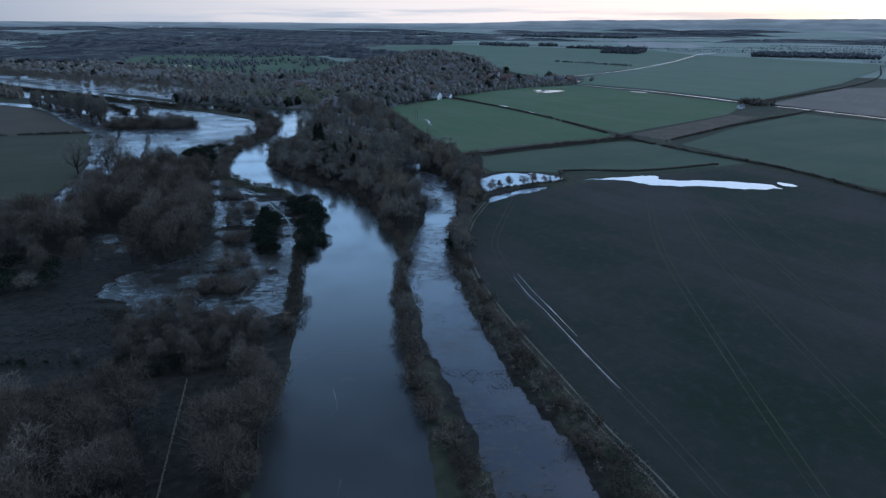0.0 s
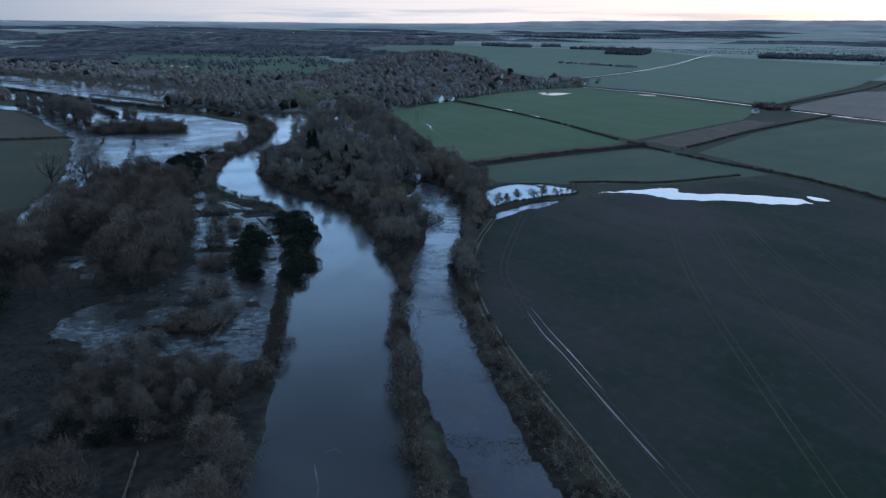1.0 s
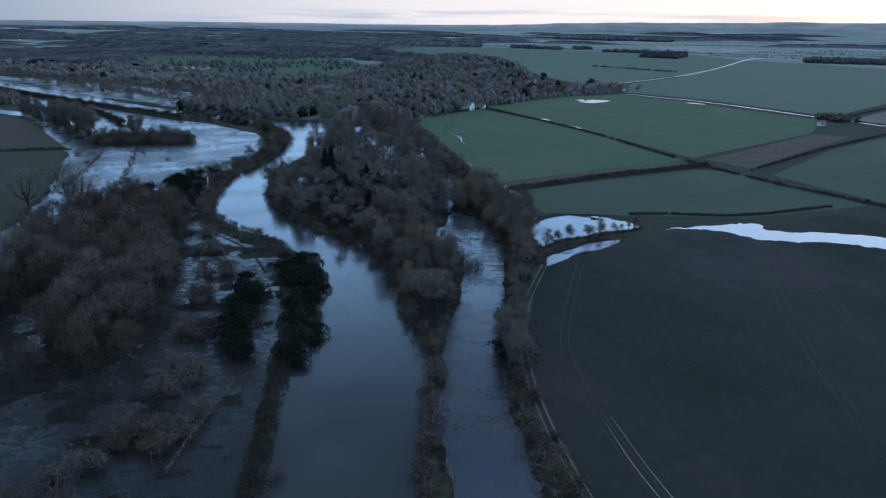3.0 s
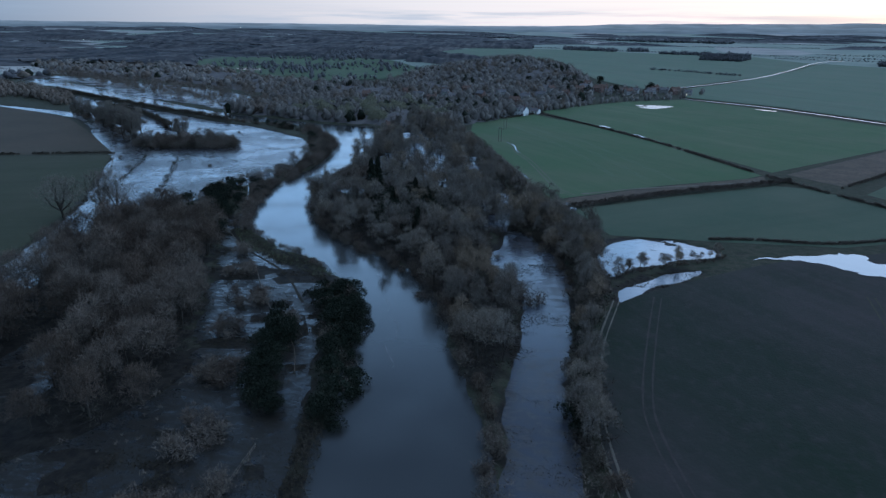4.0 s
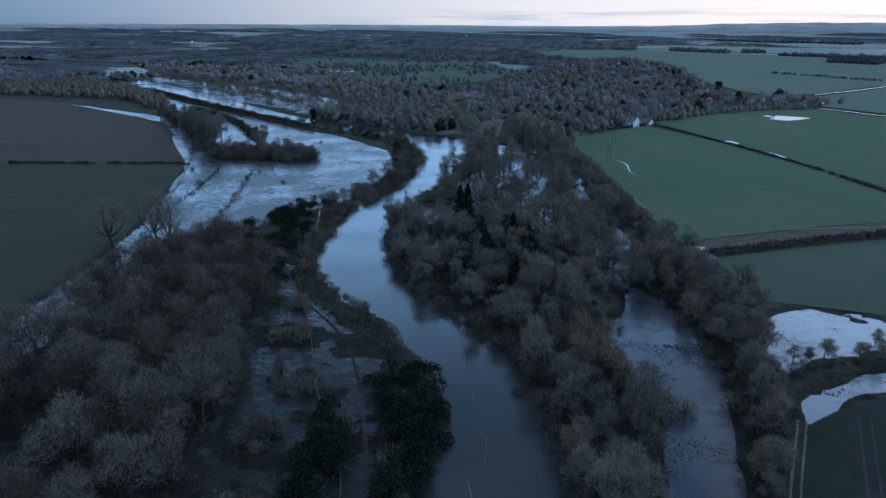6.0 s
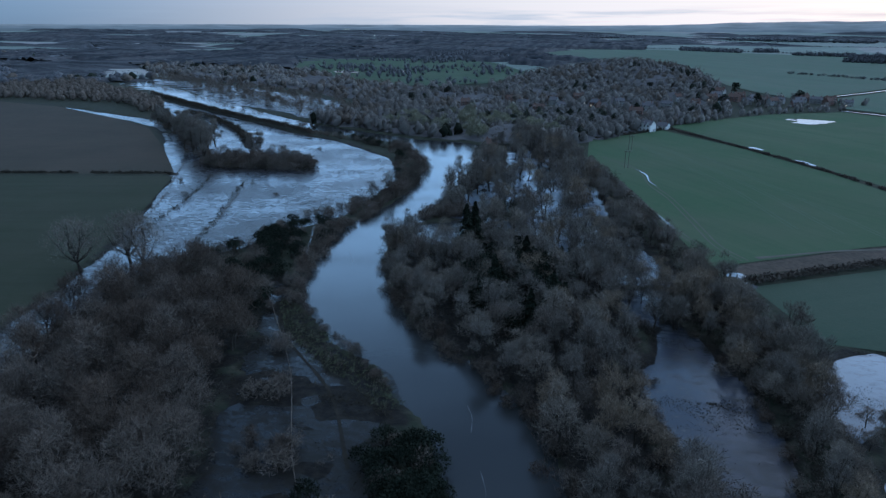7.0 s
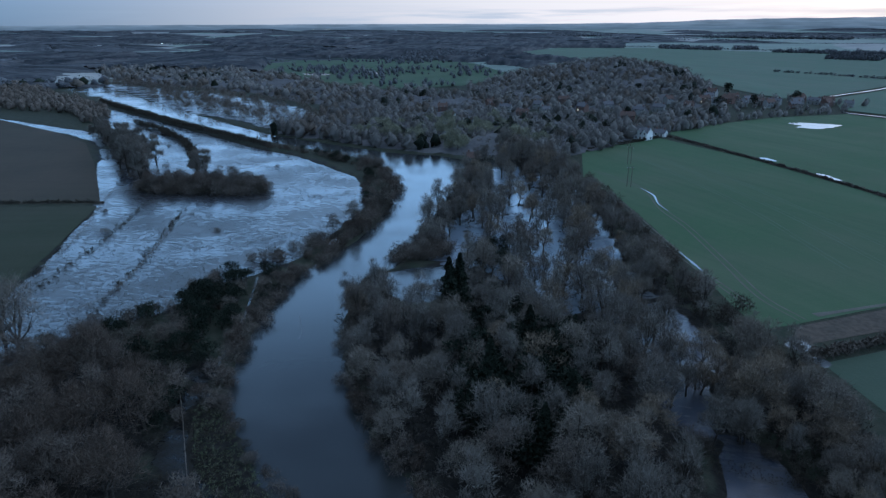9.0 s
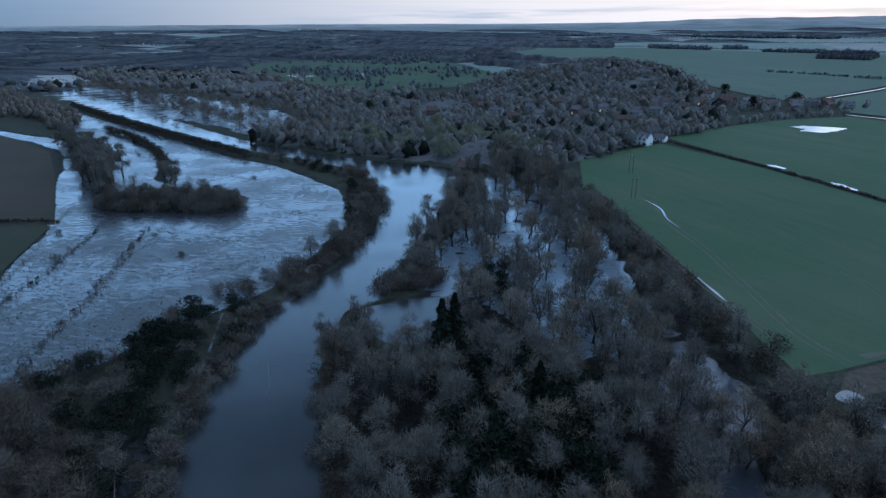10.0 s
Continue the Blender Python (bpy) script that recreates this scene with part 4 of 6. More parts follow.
# ---- woods and hedges: outlines ----
WOOD_RIGHT = smooth([(-95, 345), (-77, 313), (-60, 295), (-45, 283), (-31, 258), (-22, 230), (-17, 212), (-12, 225), (-11, 250), (-14, 266), (-20, 283), (-22, 318), (-10, 326), (4, 324), (12, 300), (19, 298), (11, 330), (0, 352), (-13, 382), (-28, 440), (-48, 518), (-61, 560), (-80, 572), (-98, 545), (-99, 500), (-97, 450), (-95, 412), (-84, 402), (-76, 393), (-74, 366), (-84, 356), (-99, 366)], n=3)
WOOD_LEFT = smooth([(-158, 300), (-148, 316), (-128, 316), (-114, 292), (-101, 258), (-92, 236), (-85, 208), (-82, 191), (-92, 188), (-106, 200), (-118, 206), (-132, 196), (-150, 188), (-160, 205), (-152, 225), (-146, 245), (-158, 278)], n=3)
WOOD_NEAR_A = smooth([(-75, 126), (-76, 146), (-66, 149), (-52, 147), (-44, 140), (-42, 127), (-52, 123), (-62, 123)], n=3)
WOOD_NEAR_B = smooth([(-108, 50), (-102, 98), (-76, 101), (-58, 103), (-52, 90), (-48, 50)], n=3)
WOOD_NEAR_C = smooth([(-40, 119), (-34, 116), (-32, 98), (-33, 84), (-38, 84), (-41, 100)], n=3)
WOOD_WEST = smooth([(-190, 235), (-178, 205), (-150, 188), (-125, 182), (-110, 176), (-120, 160), (-150, 158), (-200, 170), (-220, 210)], n=3)
WOODS = (WOOD_RIGHT, WOOD_LEFT, WOOD_NEAR_A, WOOD_NEAR_B, WOOD_NEAR_C, WOOD_WEST)

build_ground()
far_hills()
for k, (outline, m, label) in enumerate((
        (CHANNEL, M_CHANNEL, "shallow flooded channel choked with dead grass"), (SLIT, M_CHANNEL, "pale flood water between bare trees"), (BACKWATER, M_PALEWATER, "pale flood water standing among bare trees"), (WOODFLOOD, M_PALEWATER, "still flood water lying under bare trees"),
        (FIELDPOND, M_PALEWATER, "sheet of pale flood water beside the dark field"), (FIELDPOND_B, M_PALEWATER, "pale flood water at the field's edge"), (MEADOW, M_FLOOD, "shallow flood water lying over meadow grass"),
        (LEFTFLOOD, M_PLAIN, "shallow flood water lying over rough grass"), (LEFTARM, M_PLAIN, "dim arm of flood water below a bare wood"), (LEFTPOND, M_PLAIN, "shallow flood pool in the wood"), (FARFLOOD, M_FLOOD, "far sheet of flood water among trees"), (LEFTSTRIP, M_FLOOD, "strip of flood water along the field"))):
    flood_sheet(outline, m, label, 0.006 + 0.005 * k)

# ---- fields ----
patch("field_1", F_BIG, M_DARKFIELD, "large dark field of sparse winter wheat beside the flooded channel", "field", round_n=3)
patch("field_2", F_STRIP, M_GRASS, "rough green pasture strip below a dark hedge", "field")
patch("field_3", F_HOUSE, M_GREEN, "bright green field of young winter wheat", "field")
patch("field_4", F_MARGIN, M_SCRUB, "bare brown headland along a hedge", "field margin")
patch("field_5", F_POND, M_GREEN, "bright green wheat field holding a shallow pool", "field")
patch("field_6", F_BRACKEN, M_SCRUB, "strip of brown dead bracken between hedges", "field")
patch("field_7", F_EAST, M_GRASS, "dull green field beyond the hedge", "field")
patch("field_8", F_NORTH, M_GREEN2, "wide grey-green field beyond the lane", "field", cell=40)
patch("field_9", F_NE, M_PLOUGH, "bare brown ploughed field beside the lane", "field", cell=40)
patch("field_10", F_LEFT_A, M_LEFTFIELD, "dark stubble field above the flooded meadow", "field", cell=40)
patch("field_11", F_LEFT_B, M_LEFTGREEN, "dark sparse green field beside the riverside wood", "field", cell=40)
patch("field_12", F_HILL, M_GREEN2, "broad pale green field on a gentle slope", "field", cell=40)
patch("golf_course", GOLF, M_PARK, "mown green parkland dotted with trees and two small ponds", "parkland", cell=40)

patch("lawn", [(-357, 933), (-318, 967), (-289, 895), (-323, 878)], M_PARK, "small mown lawn between dark woods", "lawn", lift=0.3)

# ---- tracks and lanes ----
PATH = [(-135, 373), (-124, 345), (-116, 318), (-105, 294), (-81, 271), (-67, 249), (-57, 225), (-50, 193), (-44, 165)]
ribbon("footpath", PATH[:3], [0.4, 0.7, 0.4], M_MARSH, "narrow flooded footpath between dark bushes", "path", lift=0.05, ragged=0.5, low=0.08)
ribbon("footpath", PATH[2:6], 0.7, M_MUD, "muddy footpath across wet grass", "path", lift=0.05, ragged=0.5, low=0.08)
ribbon("footpath", PATH[5:8], [0.5, 1.0, 0.8, 0.4], M_PLAIN, "narrow flooded footpath between dark bushes", "path", lift=0.05, ragged=0.5, low=0.08)
TRACK = [(46, 40), (38, 80), (31, 100), (25, 120), (16, 150), (10, 178), (8, 205), (11, 232), (19, 262)]
ribbon("lane", [(163, 815), (200, 778), (238, 735), (299, 627), (361, 523), (430, 400)], 2.9, M_ROAD, "narrow wet tarmac lane between fields", "road", lift=0.3)
ribbon("lane", [(190, 945), (270, 1040), (369, 1175), (500, 1390), (631, 1600), (745, 1680)], 2.8, M_ROAD, "narrow wet lane running uphill past fields", "road", lift=0.3)


def water_patch(name, outline, label, lift=0.12):
    """A puddle with a frayed edge lying on a field."""
    c = smooth(outline, n=14)
    size = np.ptp(c[:, 0])
    c = c + np.stack([fbm(c[:, 0], c[:, 1], 5, 91) * min(5.0, size * 0.16), fbm(c[:, 0], c[:, 1], 3, 92) * min(2.6, size * 0.1)], 1)
    z = ground_height(c[:, 0], c[:, 1])
    z = float(np.max(z)) + lift + max(0, (np.hypot(*c.mean(0)) - 500) * 0.0016)
    bm = bmesh.new()
    f = bm.faces.new([bm.verts.new((p[0], p[1], z)) for p in c])
    bmesh.ops.triangulate(bm, faces=[f])
    bmesh.ops.recalc_face_normals(bm, faces=bm.faces[:])
    if sum(q.normal.z for q in bm.faces) < 0:
        bmesh.ops.reverse_faces(bm, faces=bm.faces[:])
    me = bpy.data.meshes.new(name)
    bm.to_mesh(me)
    bm.free()
    me.materials.append(M_PUDDLE)
    return tagged(new(name, me), label, "puddle", kind="structure")


water_patch("puddle", [(69, 302), (84, 308), (95, 311), (105, 313), (108, 305), (118, 303), (131, 303), (149, 298), (159, 289), (143, 286), (126, 290), (102, 293), (92, 301), (83, 304)], "long bright sheet of flood water on the dark field")
water_patch("puddle", [(162, 300), (167, 297), (168, 292), (162, 293)], "short bright puddle on the dark field")
water_patch("puddle", [(101, 742), (114, 748), (126, 745), (138, 741), (128, 730), (117, 718), (104, 722), (108, 732)], "bright shallow pool on the green wheat field")
water_patch("pond", [(-478, 1133), (-455, 1150), (-430, 1122), (-450, 1108)], "small bright pond on the parkland")
water_patch("pond", [(-405, 1192), (-380, 1185), (-349, 1156), (-365, 1146), (-390, 1165)], "small bright pond among parkland trees")

rng = np.random.default_rng(7)

# ---- the riverside wood: the trees that stand out singly ----
G1 = "bare trees of the riverside wood"
L1 = "bare grey-brown broadleaf tree in the flooded riverside wood"
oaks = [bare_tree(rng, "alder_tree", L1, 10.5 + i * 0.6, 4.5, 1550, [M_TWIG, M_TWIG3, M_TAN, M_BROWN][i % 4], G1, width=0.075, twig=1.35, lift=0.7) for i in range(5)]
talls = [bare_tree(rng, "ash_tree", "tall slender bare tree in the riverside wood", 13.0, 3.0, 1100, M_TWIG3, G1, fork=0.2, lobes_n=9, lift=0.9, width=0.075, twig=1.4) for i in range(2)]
wood = spread(WOOD_RIGHT, 7.6, rng, margin=-1.0)
gaps = np.zeros(len(wood), bool)
for g, m in ((SLIT, -0.5), (POOL, -1), (CHANNEL, -1.2), (RIVER, -0.5)):
    gaps |= inside_dist(g, wood[:, 0], wood[:, 1]) > m
gaps |= (inside_dist(BACKWATER, wood[:, 0], wood[:, 1] + 5) > -3) & (rng.random(len(wood)) < 0.4)
for gx, gy, rx, ry in GLADES:
    gaps |= ((wood[:, 0] - gx) / (rx + 1)) ** 2 + ((wood[:, 1] - gy) / (ry + 1)) ** 2 < 1
wood = wood[~gaps]
plant(oaks + talls * 2, wood, rng, 0.78, 1.25)
plant(oaks + talls, spread(smooth([(4, 194), (10, 200), (9, 236), (15, 258), (16, 296), (10, 320), (3, 322), (8, 300), (9, 275), (6, 245), (3, 215)], n=3), 5.6, rng), rng, 0.55, 0.95)
plant(oaks + talls, spread(smooth([(-12, 324), (-4, 320), (6, 302), (10, 276), (15, 290), (13, 320), (3, 352), (-5, 356)], n=3), 6.0, rng), rng, 0.6, 1.0)
slit = spread(SLIT, 5.2, rng, 0.92, margin=-1.0)
for clear in ([(-41, 400), (-29, 400), (-29, 442), (-40, 440)], [(-24, 372), (-15, 372), (-15, 388), (-22, 388)], [(-38, 366), (-29, 364), (-30, 376), (-37, 378)], [(-18, 350), (-7, 350), (-12, 380), (-18, 380)], [(-22, 318), (-12, 318), (-12, 332), (-20, 332)]):
    slit = slit[inside_dist(clear, slit[:, 0], slit[:, 1]) < 0]
plant(talls + oaks[:3], slit, rng, 0.65, 1.05)
plant(oaks + talls, along([(11, 284), (6, 302), (-2, 317), (-10, 323)], 3.2, rng, 4.5), rng, 0.5, 0.9)
plant(oaks, np.array([(-93, 398), (-92, 406), (-95, 414), (-90, 418), (-96, 368), (-95, 374)]), rng, 0.55, 0.75)

# ---- the left-bank wood ----
G2 = "bare trees of the left-bank wood"
L2 = "bare brown broadleaf tree in the wet left-bank wood"
# darker twigs than the right bank's: the dimness here is put into the colour
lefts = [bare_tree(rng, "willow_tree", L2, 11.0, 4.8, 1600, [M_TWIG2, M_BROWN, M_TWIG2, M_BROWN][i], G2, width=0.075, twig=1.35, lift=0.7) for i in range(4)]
lw = spread(WOOD_LEFT, 7.4, rng)
lw = lw[inside_dist(LEFTPOND, lw[:, 0], lw[:, 1]) < -1]
near = np.concatenate([spread(WOOD_NEAR_B, 7.4, rng), spread(WOOD_NEAR_C, 6.5, rng)])
plant(lefts, np.concatenate([lw, near]), rng, 0.85, 1.35)
plant(lefts, np.array([(-112, 182), (-104, 184), (-120, 176), (-127, 184), (-98, 186), (-134, 192)]), rng, 0.7, 1.0)
plant(lefts, spread(WOOD_NEAR_A, 4.6, rng), rng, 0.42, 0.68)

# ---- evergreen and dark bushes ----
G3 = "dark ivy-clad bushes by the river"
darks = [shrub(rng, "evergreen_bush", "dense dark evergreen bush on the flooded river bank", "bush", 2.7, 5.0, 700, M_EVER, G3, leafy=True) for i in range(3)]
darks.append(shrub(rng, "russet_bush", "dense russet bare bush among evergreens on the bank", "bush", 2.6, 4.6, 600, M_BROWN, G3))
BUSH_A = smooth([(-66, 253), (-60, 260), (-50, 249), (-43, 215), (-41.5, 198), (-46, 194), (-51.5, 218), (-57, 239)], n=3)
BUSH_B = smooth([(-70, 240), (-65, 237), (-61, 215), (-55.5, 197), (-61, 197), (-69, 222)], n=3)
spots = np.concatenate([spread(BUSH_A, 3.0, rng), spread(BUSH_B, 2.7, rng)])
plant(darks[:3] * 3 + darks[3:], spots, rng, 0.8, 1.2)
bank = spread(smooth([(-152, 366), (-140, 376), (-126, 374), (-121, 350), (-115, 322), (-110, 306), (-119, 300), (-130, 318), (-138, 340)], n=3), 4.4, rng)
bank = bank[line_dist(smooth(PATH, closed=False), bank[:, 0], bank[:, 1]) > 2.0]
plant(darks, bank, rng, 0.8, 1.3)
plant(darks, spread(WOOD_WEST, 8.0, rng), rng, 0.9, 1.6)
plant(darks[:3], spread([(-62, 312), (-44, 304), (-36, 345), (-52, 362), (-66, 350)], 6.0, rng, 0.85), rng, 1.9, 2.6)
plant(darks[:3], spread([(-78, 395), (-62, 392), (-60, 418), (-74, 420)], 6.5, rng, 0.8), rng, 1.1, 1.6)

# ---- bare shrubs ----
G4 = "bare scrub bushes on the flood plain"
SHRUB_KINDS = (
    ("willow_bush", "rounded bare grey-brown willow bush standing in flood water", 2.6, 3.6, M_BROWN),
    ("thorn_bush", "tangled bare dark brown thorn bush on the wet bank", 2.6, 3.6, M_BROWN),
    ("hawthorn_bush", "dense bare russet hawthorn bush by the flooded bank", 2.4, 3.9, M_TWIG2),
    ("bramble_bush", "low spreading dark bramble thicket on the wet bank", 3.0, 3.0, M_HEDGE),
)
shrubs = [shrub(rng, name, label, "bush", r, h, 430, m, G4) for name, label, r, h, m in SHRUB_KINDS]
for cx, cy, rx, ry, k in ((-83, 246, 6, 7, 9), (-79, 230, 5, 5, 6), (-72, 211, 6, 5, 8), (-67, 189, 5, 6, 8), (-64, 168, 7, 7, 13), (-58, 174, 4, 4, 4), (-71, 158, 4, 4, 4), (-93, 266, 4, 5, 4), (-101, 283, 3, 4, 3)):
    a, r = rng.random(k) * 6.283, np.sqrt(rng.random(k))
    plant(shrubs[:3], np.stack([cx + rx * r * np.cos(a), cy + ry * r * np.sin(a)], 1), rng, 0.75, 1.35)
plant(shrubs[1:] + darks[:2], along([(-76, 122), (-66, 121), (-54, 121), (-43, 123)], 2.2, rng, 2.0), rng, 0.6, 0.95)
plant(darks[:2] + shrubs[1:], along([(-104, 122), (-92, 123), (-80, 123)], 2.0, rng, 0.8), rng, 0.22, 0.4)
BANKS = smooth([(38, 60), (37, 83), (25, 117), (11, 165), (5, 205), (2, 180), (10, 140), (20, 108), (28, 84), (32, 60)], n=3)
mass("bank_scrub", np.concatenate([spread(BANKS, 1.7, rng, 0.75), along([(11, 40), (7, 83), (3, 98), (-4, 115), (-7, 132), (-11, 165), (-13, 197)], 1.0, rng, 3.2)]), 1.1, 1.2, 22, 0.12, 0.7, M_BROWN, "low tangled brown scrub and reeds along the bank", "undergrowth", rng)
U = np.concatenate([spread(w, 3.4, rng, margin=-3) for w in (WOOD_RIGHT, WOOD_LEFT, WOOD_NEAR_A, WOOD_NEAR_B, WOOD_NEAR_C)] + [spread(smooth([(2, 190), (11, 200), (9, 236), (17, 262), (16, 300), (12, 330), (4, 352), (-8, 358), (-13, 324), (-4, 318), (6, 300), (9, 275), (5, 245), (2, 215)], n=3), 2.6, rng)])
for g, m in ((SLIT, 0), (POOL, 0), (CHANNEL, 1), (RIVER, 1.5), (LEFTPOND, 0), (FIELDPOND, 0), (BACKWATER, 0)):
    U = U[inside_dist(g, U[:, 0], U[:, 1]) < m]
for gx, gy, rx, ry in GLADES:
    U = U[((U[:, 0] - gx) / rx) ** 2 + ((U[:, 1] - gy) / ry) ** 2 > 1]
U = U[(inside_dist(WOODFLOOD, U[:, 0], U[:, 1]) < 0) | (rng.random(len(U)) < 0.6)]
mass("undergrowth", U, 1.9, 3.0, 32, 0.17, 1.1, M_SHADETWIG, "tangled bare undergrowth beneath riverside trees", "undergrowth", rng)
plant(shrubs[1:], along([(10, 258), (9, 284), (3, 303), (-6, 319)], 2.2, rng, 3.5), rng, 0.6, 1.1)
plant(shrubs[1:], along([(-12, 256), (-18, 280), (-20, 300), (-18, 320)], 1.8, rng, 3.4), rng, 0.5, 1.0)
plant(shrubs[:3], along([(-20, 222), (-28, 252), (-41, 277), (-56, 290), (-75, 309), (-92, 340), (-99, 366)], 2.0, rng, 2.2), rng, 0.6, 1.2)
plant(shrubs[1:], along([(9, 336), (2, 358), (-7, 388), (-21, 440), (-42, 518)], 2.6, rng, 4.0), rng, 1.0, 1.7)
plant(shrubs[:3], along([(-126, 440), (-121, 405), (-125, 370), (-121, 346), (-115, 323), (-108, 308)], 1.7, rng, 3.2), rng, 0.7, 1.3)
plant(shrubs[:3], spread([(-101, 398), (-96, 393), (-84, 400), (-86, 418), (-97, 425), (-99, 410)], 3.2, rng), rng, 0.9, 1.5)
plant(shrubs, along([(-70, 276), (-84, 289), (-98, 300), (-108, 312)], 3.0, rng, 2.0), rng, 0.4, 0.8)
plant(shrubs[1:] + darks[:1], along([(-236, 570), (-200, 556), (-160, 527), (-141, 487), (-131, 455)], 3.0, rng, 4.0), rng, 0.7, 1.2)
plant(shrubs + darks[:2], spread(smooth([(-166, 318), (-160, 334), (-149, 346), (-142, 366), (-132, 352), (-128, 328), (-140, 316), (-152, 320)], n=3), 4.6, rng), rng, 0.8, 1.4)
plant(shrubs, np.array([(-90, 406), (-88, 402), (-86, 410), (-92, 411), (-97, 371), (-95, 368), (-84, 408)]), rng, 1.0, 1.6)
q = spread(LEFTFLOOD, 3.2, rng, 0.4)
mass("plain_scrub", q[(fbm(q[:, 0], q[:, 1], 16, 61) > -0.05) & (line_dist(smooth(PATH, closed=False), q[:, 0], q[:, 1]) > 2)], 0.8, 0.8, 26, 0.1, 0.6, M_BROWN, "low bare scrub and dead stalks in flooded grass", "undergrowth", rng, 0.5, 1.5)
mass("reed_bed", spread(SPIT, 0.9, rng, 0.9, margin=-0.6), 0.6, 1.1, 16, 0.09, 0.8, M_TUFT, "brown reeds on a narrow spit between river and flood", "reeds", rng)
mass("verge_grass", spread(VERGE, 0.9, rng, 0.8), 0.7, 0.25, 12, 0.14, 0.35, M_BANK, "rough green grass along the river's edge", "grass", rng)
plant(shrubs[:1], np.array([(-84, 127)]), rng, 0.7, 0.8)
plant(shrubs, np.array([(-38, 158), (-39, 150), (-40, 144)]), rng, 0.9, 1.4)
plant(shrubs[1:2], np.array([(-9, 259), (-5, 256), (-7, 262), (-3, 259), (-11, 262)]), rng, 1.1, 1.6)
plant(shrubs, spread(smooth([(-240, 454), (-188, 460), (-186, 474), (-205, 483), (-236, 477)], n=3), 4.2, rng), rng, 1.3, 1.9)
plant(shrubs, np.array([(-232, 423), (-196, 430), (-212, 400), (-262, 505), (-300, 560), (-205, 520), (-173, 412)]), rng, 0.6, 1.0)
plant(shrubs, along([(-141, 388), (-131, 398), (-125, 412), (-121, 430), (-123, 445)], 2.2, rng, 6.0), rng, 1.0, 1.7)
plant(shrubs[1:], along([(9, 60), (5, 83), (1, 98), (-6, 115), (-8, 132), (-12, 165), (-13, 197), (-17, 215)], 2.4, rng, 1.3), rng, 0.65, 1.25)
plant(shrubs[1:], along([(36, 60), (31, 84), (25, 107), (17, 138), (9, 173), (5, 196)], 2.4, rng, 4.0), rng, 0.55, 1.15)
plant(darks, along([(4, 196), (4, 215), (7, 235), (11, 256), (15, 274)], 3.2, rng, 3.0), rng, 0.7, 1.1)
plant(shrubs, along([(-184, 545), (-156, 537), (-136, 503), (-126, 470), (-122, 440)], 2.4, rng, 6.0), rng, 1.1, 1.8)
plant(oaks, np.array([(-8, 141), (-128, 414), (-124, 424)]), rng, 0.7, 0.95)
gaunt = [bare_tree(rng, "gaunt_tree", "tall gaunt bare tree with open branches at the flooded field corner", 14.0, 7.5, 2000, M_TWIG3, "gaunt field trees", fork=0.18, lobes_n=14, girth=0.36, lift=0.8, twig=1.5, width=0.07)]
plant(gaunt, np.array([(-184, 312), (-174, 322), (-166, 318)]), rng, 1.15, 1.4)
pines = [conifer(rng, "conifer", "dark conical evergreen tree among bare trees", 14.0, 3.4, 2200, "conifers in the wood")]
plant(pines, np.array([(-71, 352), (-69, 355)]), rng, 1.2, 1.4)
plant(pines, np.array([(-44, 306), (-50, 338), (-44, 331), (-56, 322), (-40, 318)]), rng, 0.8, 1.05)
poplars = [bare_tree(rng, "bare_poplar", "slender pale bare poplar in a flooded row", 13.0, 3.0, 1300, M_TWIG3, "poplar rows", fork=0.15, lobes_n=8, lift=1.3, width=0.14)]
plant(oaks + lefts, along([(20, 284), (28, 288), (38, 293), (47, 298), (60, 305)], 2.0, rng, 4.5), rng, 0.24, 0.48)
plant(shrubs[1:], along([(20, 281), (36, 290), (60, 303)], 1.2, rng, 1.8), rng, 0.2, 0.5)
plant(poplars, along([(-372, 588), (-340, 560), (-320, 542)], 5.0, rng, 6.0), rng, 0.8, 1.4)
plant(poplars, along([(-318, 541), (-285, 512), (-250, 470)], 4.5, rng, 8.0), rng, 1.2, 1.75)
plant(shrubs[:1], along([(-372, 588), (-340, 560), (-296, 522), (-243, 462)], 5.0, rng, 6.0), rng, 0.9, 1.4)
plant(poplars, np.array([(-232, 488), (-229, 483), (-235, 494), (-228, 490)]), rng, 1.0, 1.4)
plant(lefts, spread(smooth([(-238, 458), (-190, 462), (-188, 472), (-206, 480), (-234, 475)], n=3), 5.5, rng), rng, 0.6, 0.85)

# ---- hedges, one thing each ----
HEDGES = (
    ([(8, 663), (44, 602), (80, 534), (119, 434), (148, 378), (180, 333), (199, 274), (235, 170)], 0.65, 0.95, M_BROWN),
    ([(10, 355), (58, 386), (112, 415), (126, 424)], 1.6, 2.0, M_BROWN),
    ([(146, 413), (224, 486), (312, 558), (330, 572)], 0.5, 0.75, M_BROWN),
    ([(308, 631), (400, 715), (497, 800), (640, 960), (819, 1230)], 0.8, 1.0, M_BROWN),
    ([(166, 820), (240, 742), (303, 632), (366, 526)], 0.4, 0.6, M_BROWN),
    ([(-516, 755), (-440, 700), (-366, 650), (-301, 608), (-234, 568)], 3.2, 3.6, M_HEDGE),
    ([(-384, 637), (-340, 608), (-304, 578), (-275, 548), (-262, 530)], 3.2, 3.8, M_HEDGE),
    ([(60, 322), (75, 324), (105, 324), (150, 341)], 0.3, 0.5, M_BROWN),
    ([(-337, 410), (-243, 436)], 0.8, 1.0, M_HEDGE),
    ([(-44, 600), (-10, 640), (4, 660)], 1.2, 1.8, M_HEDGE),
)
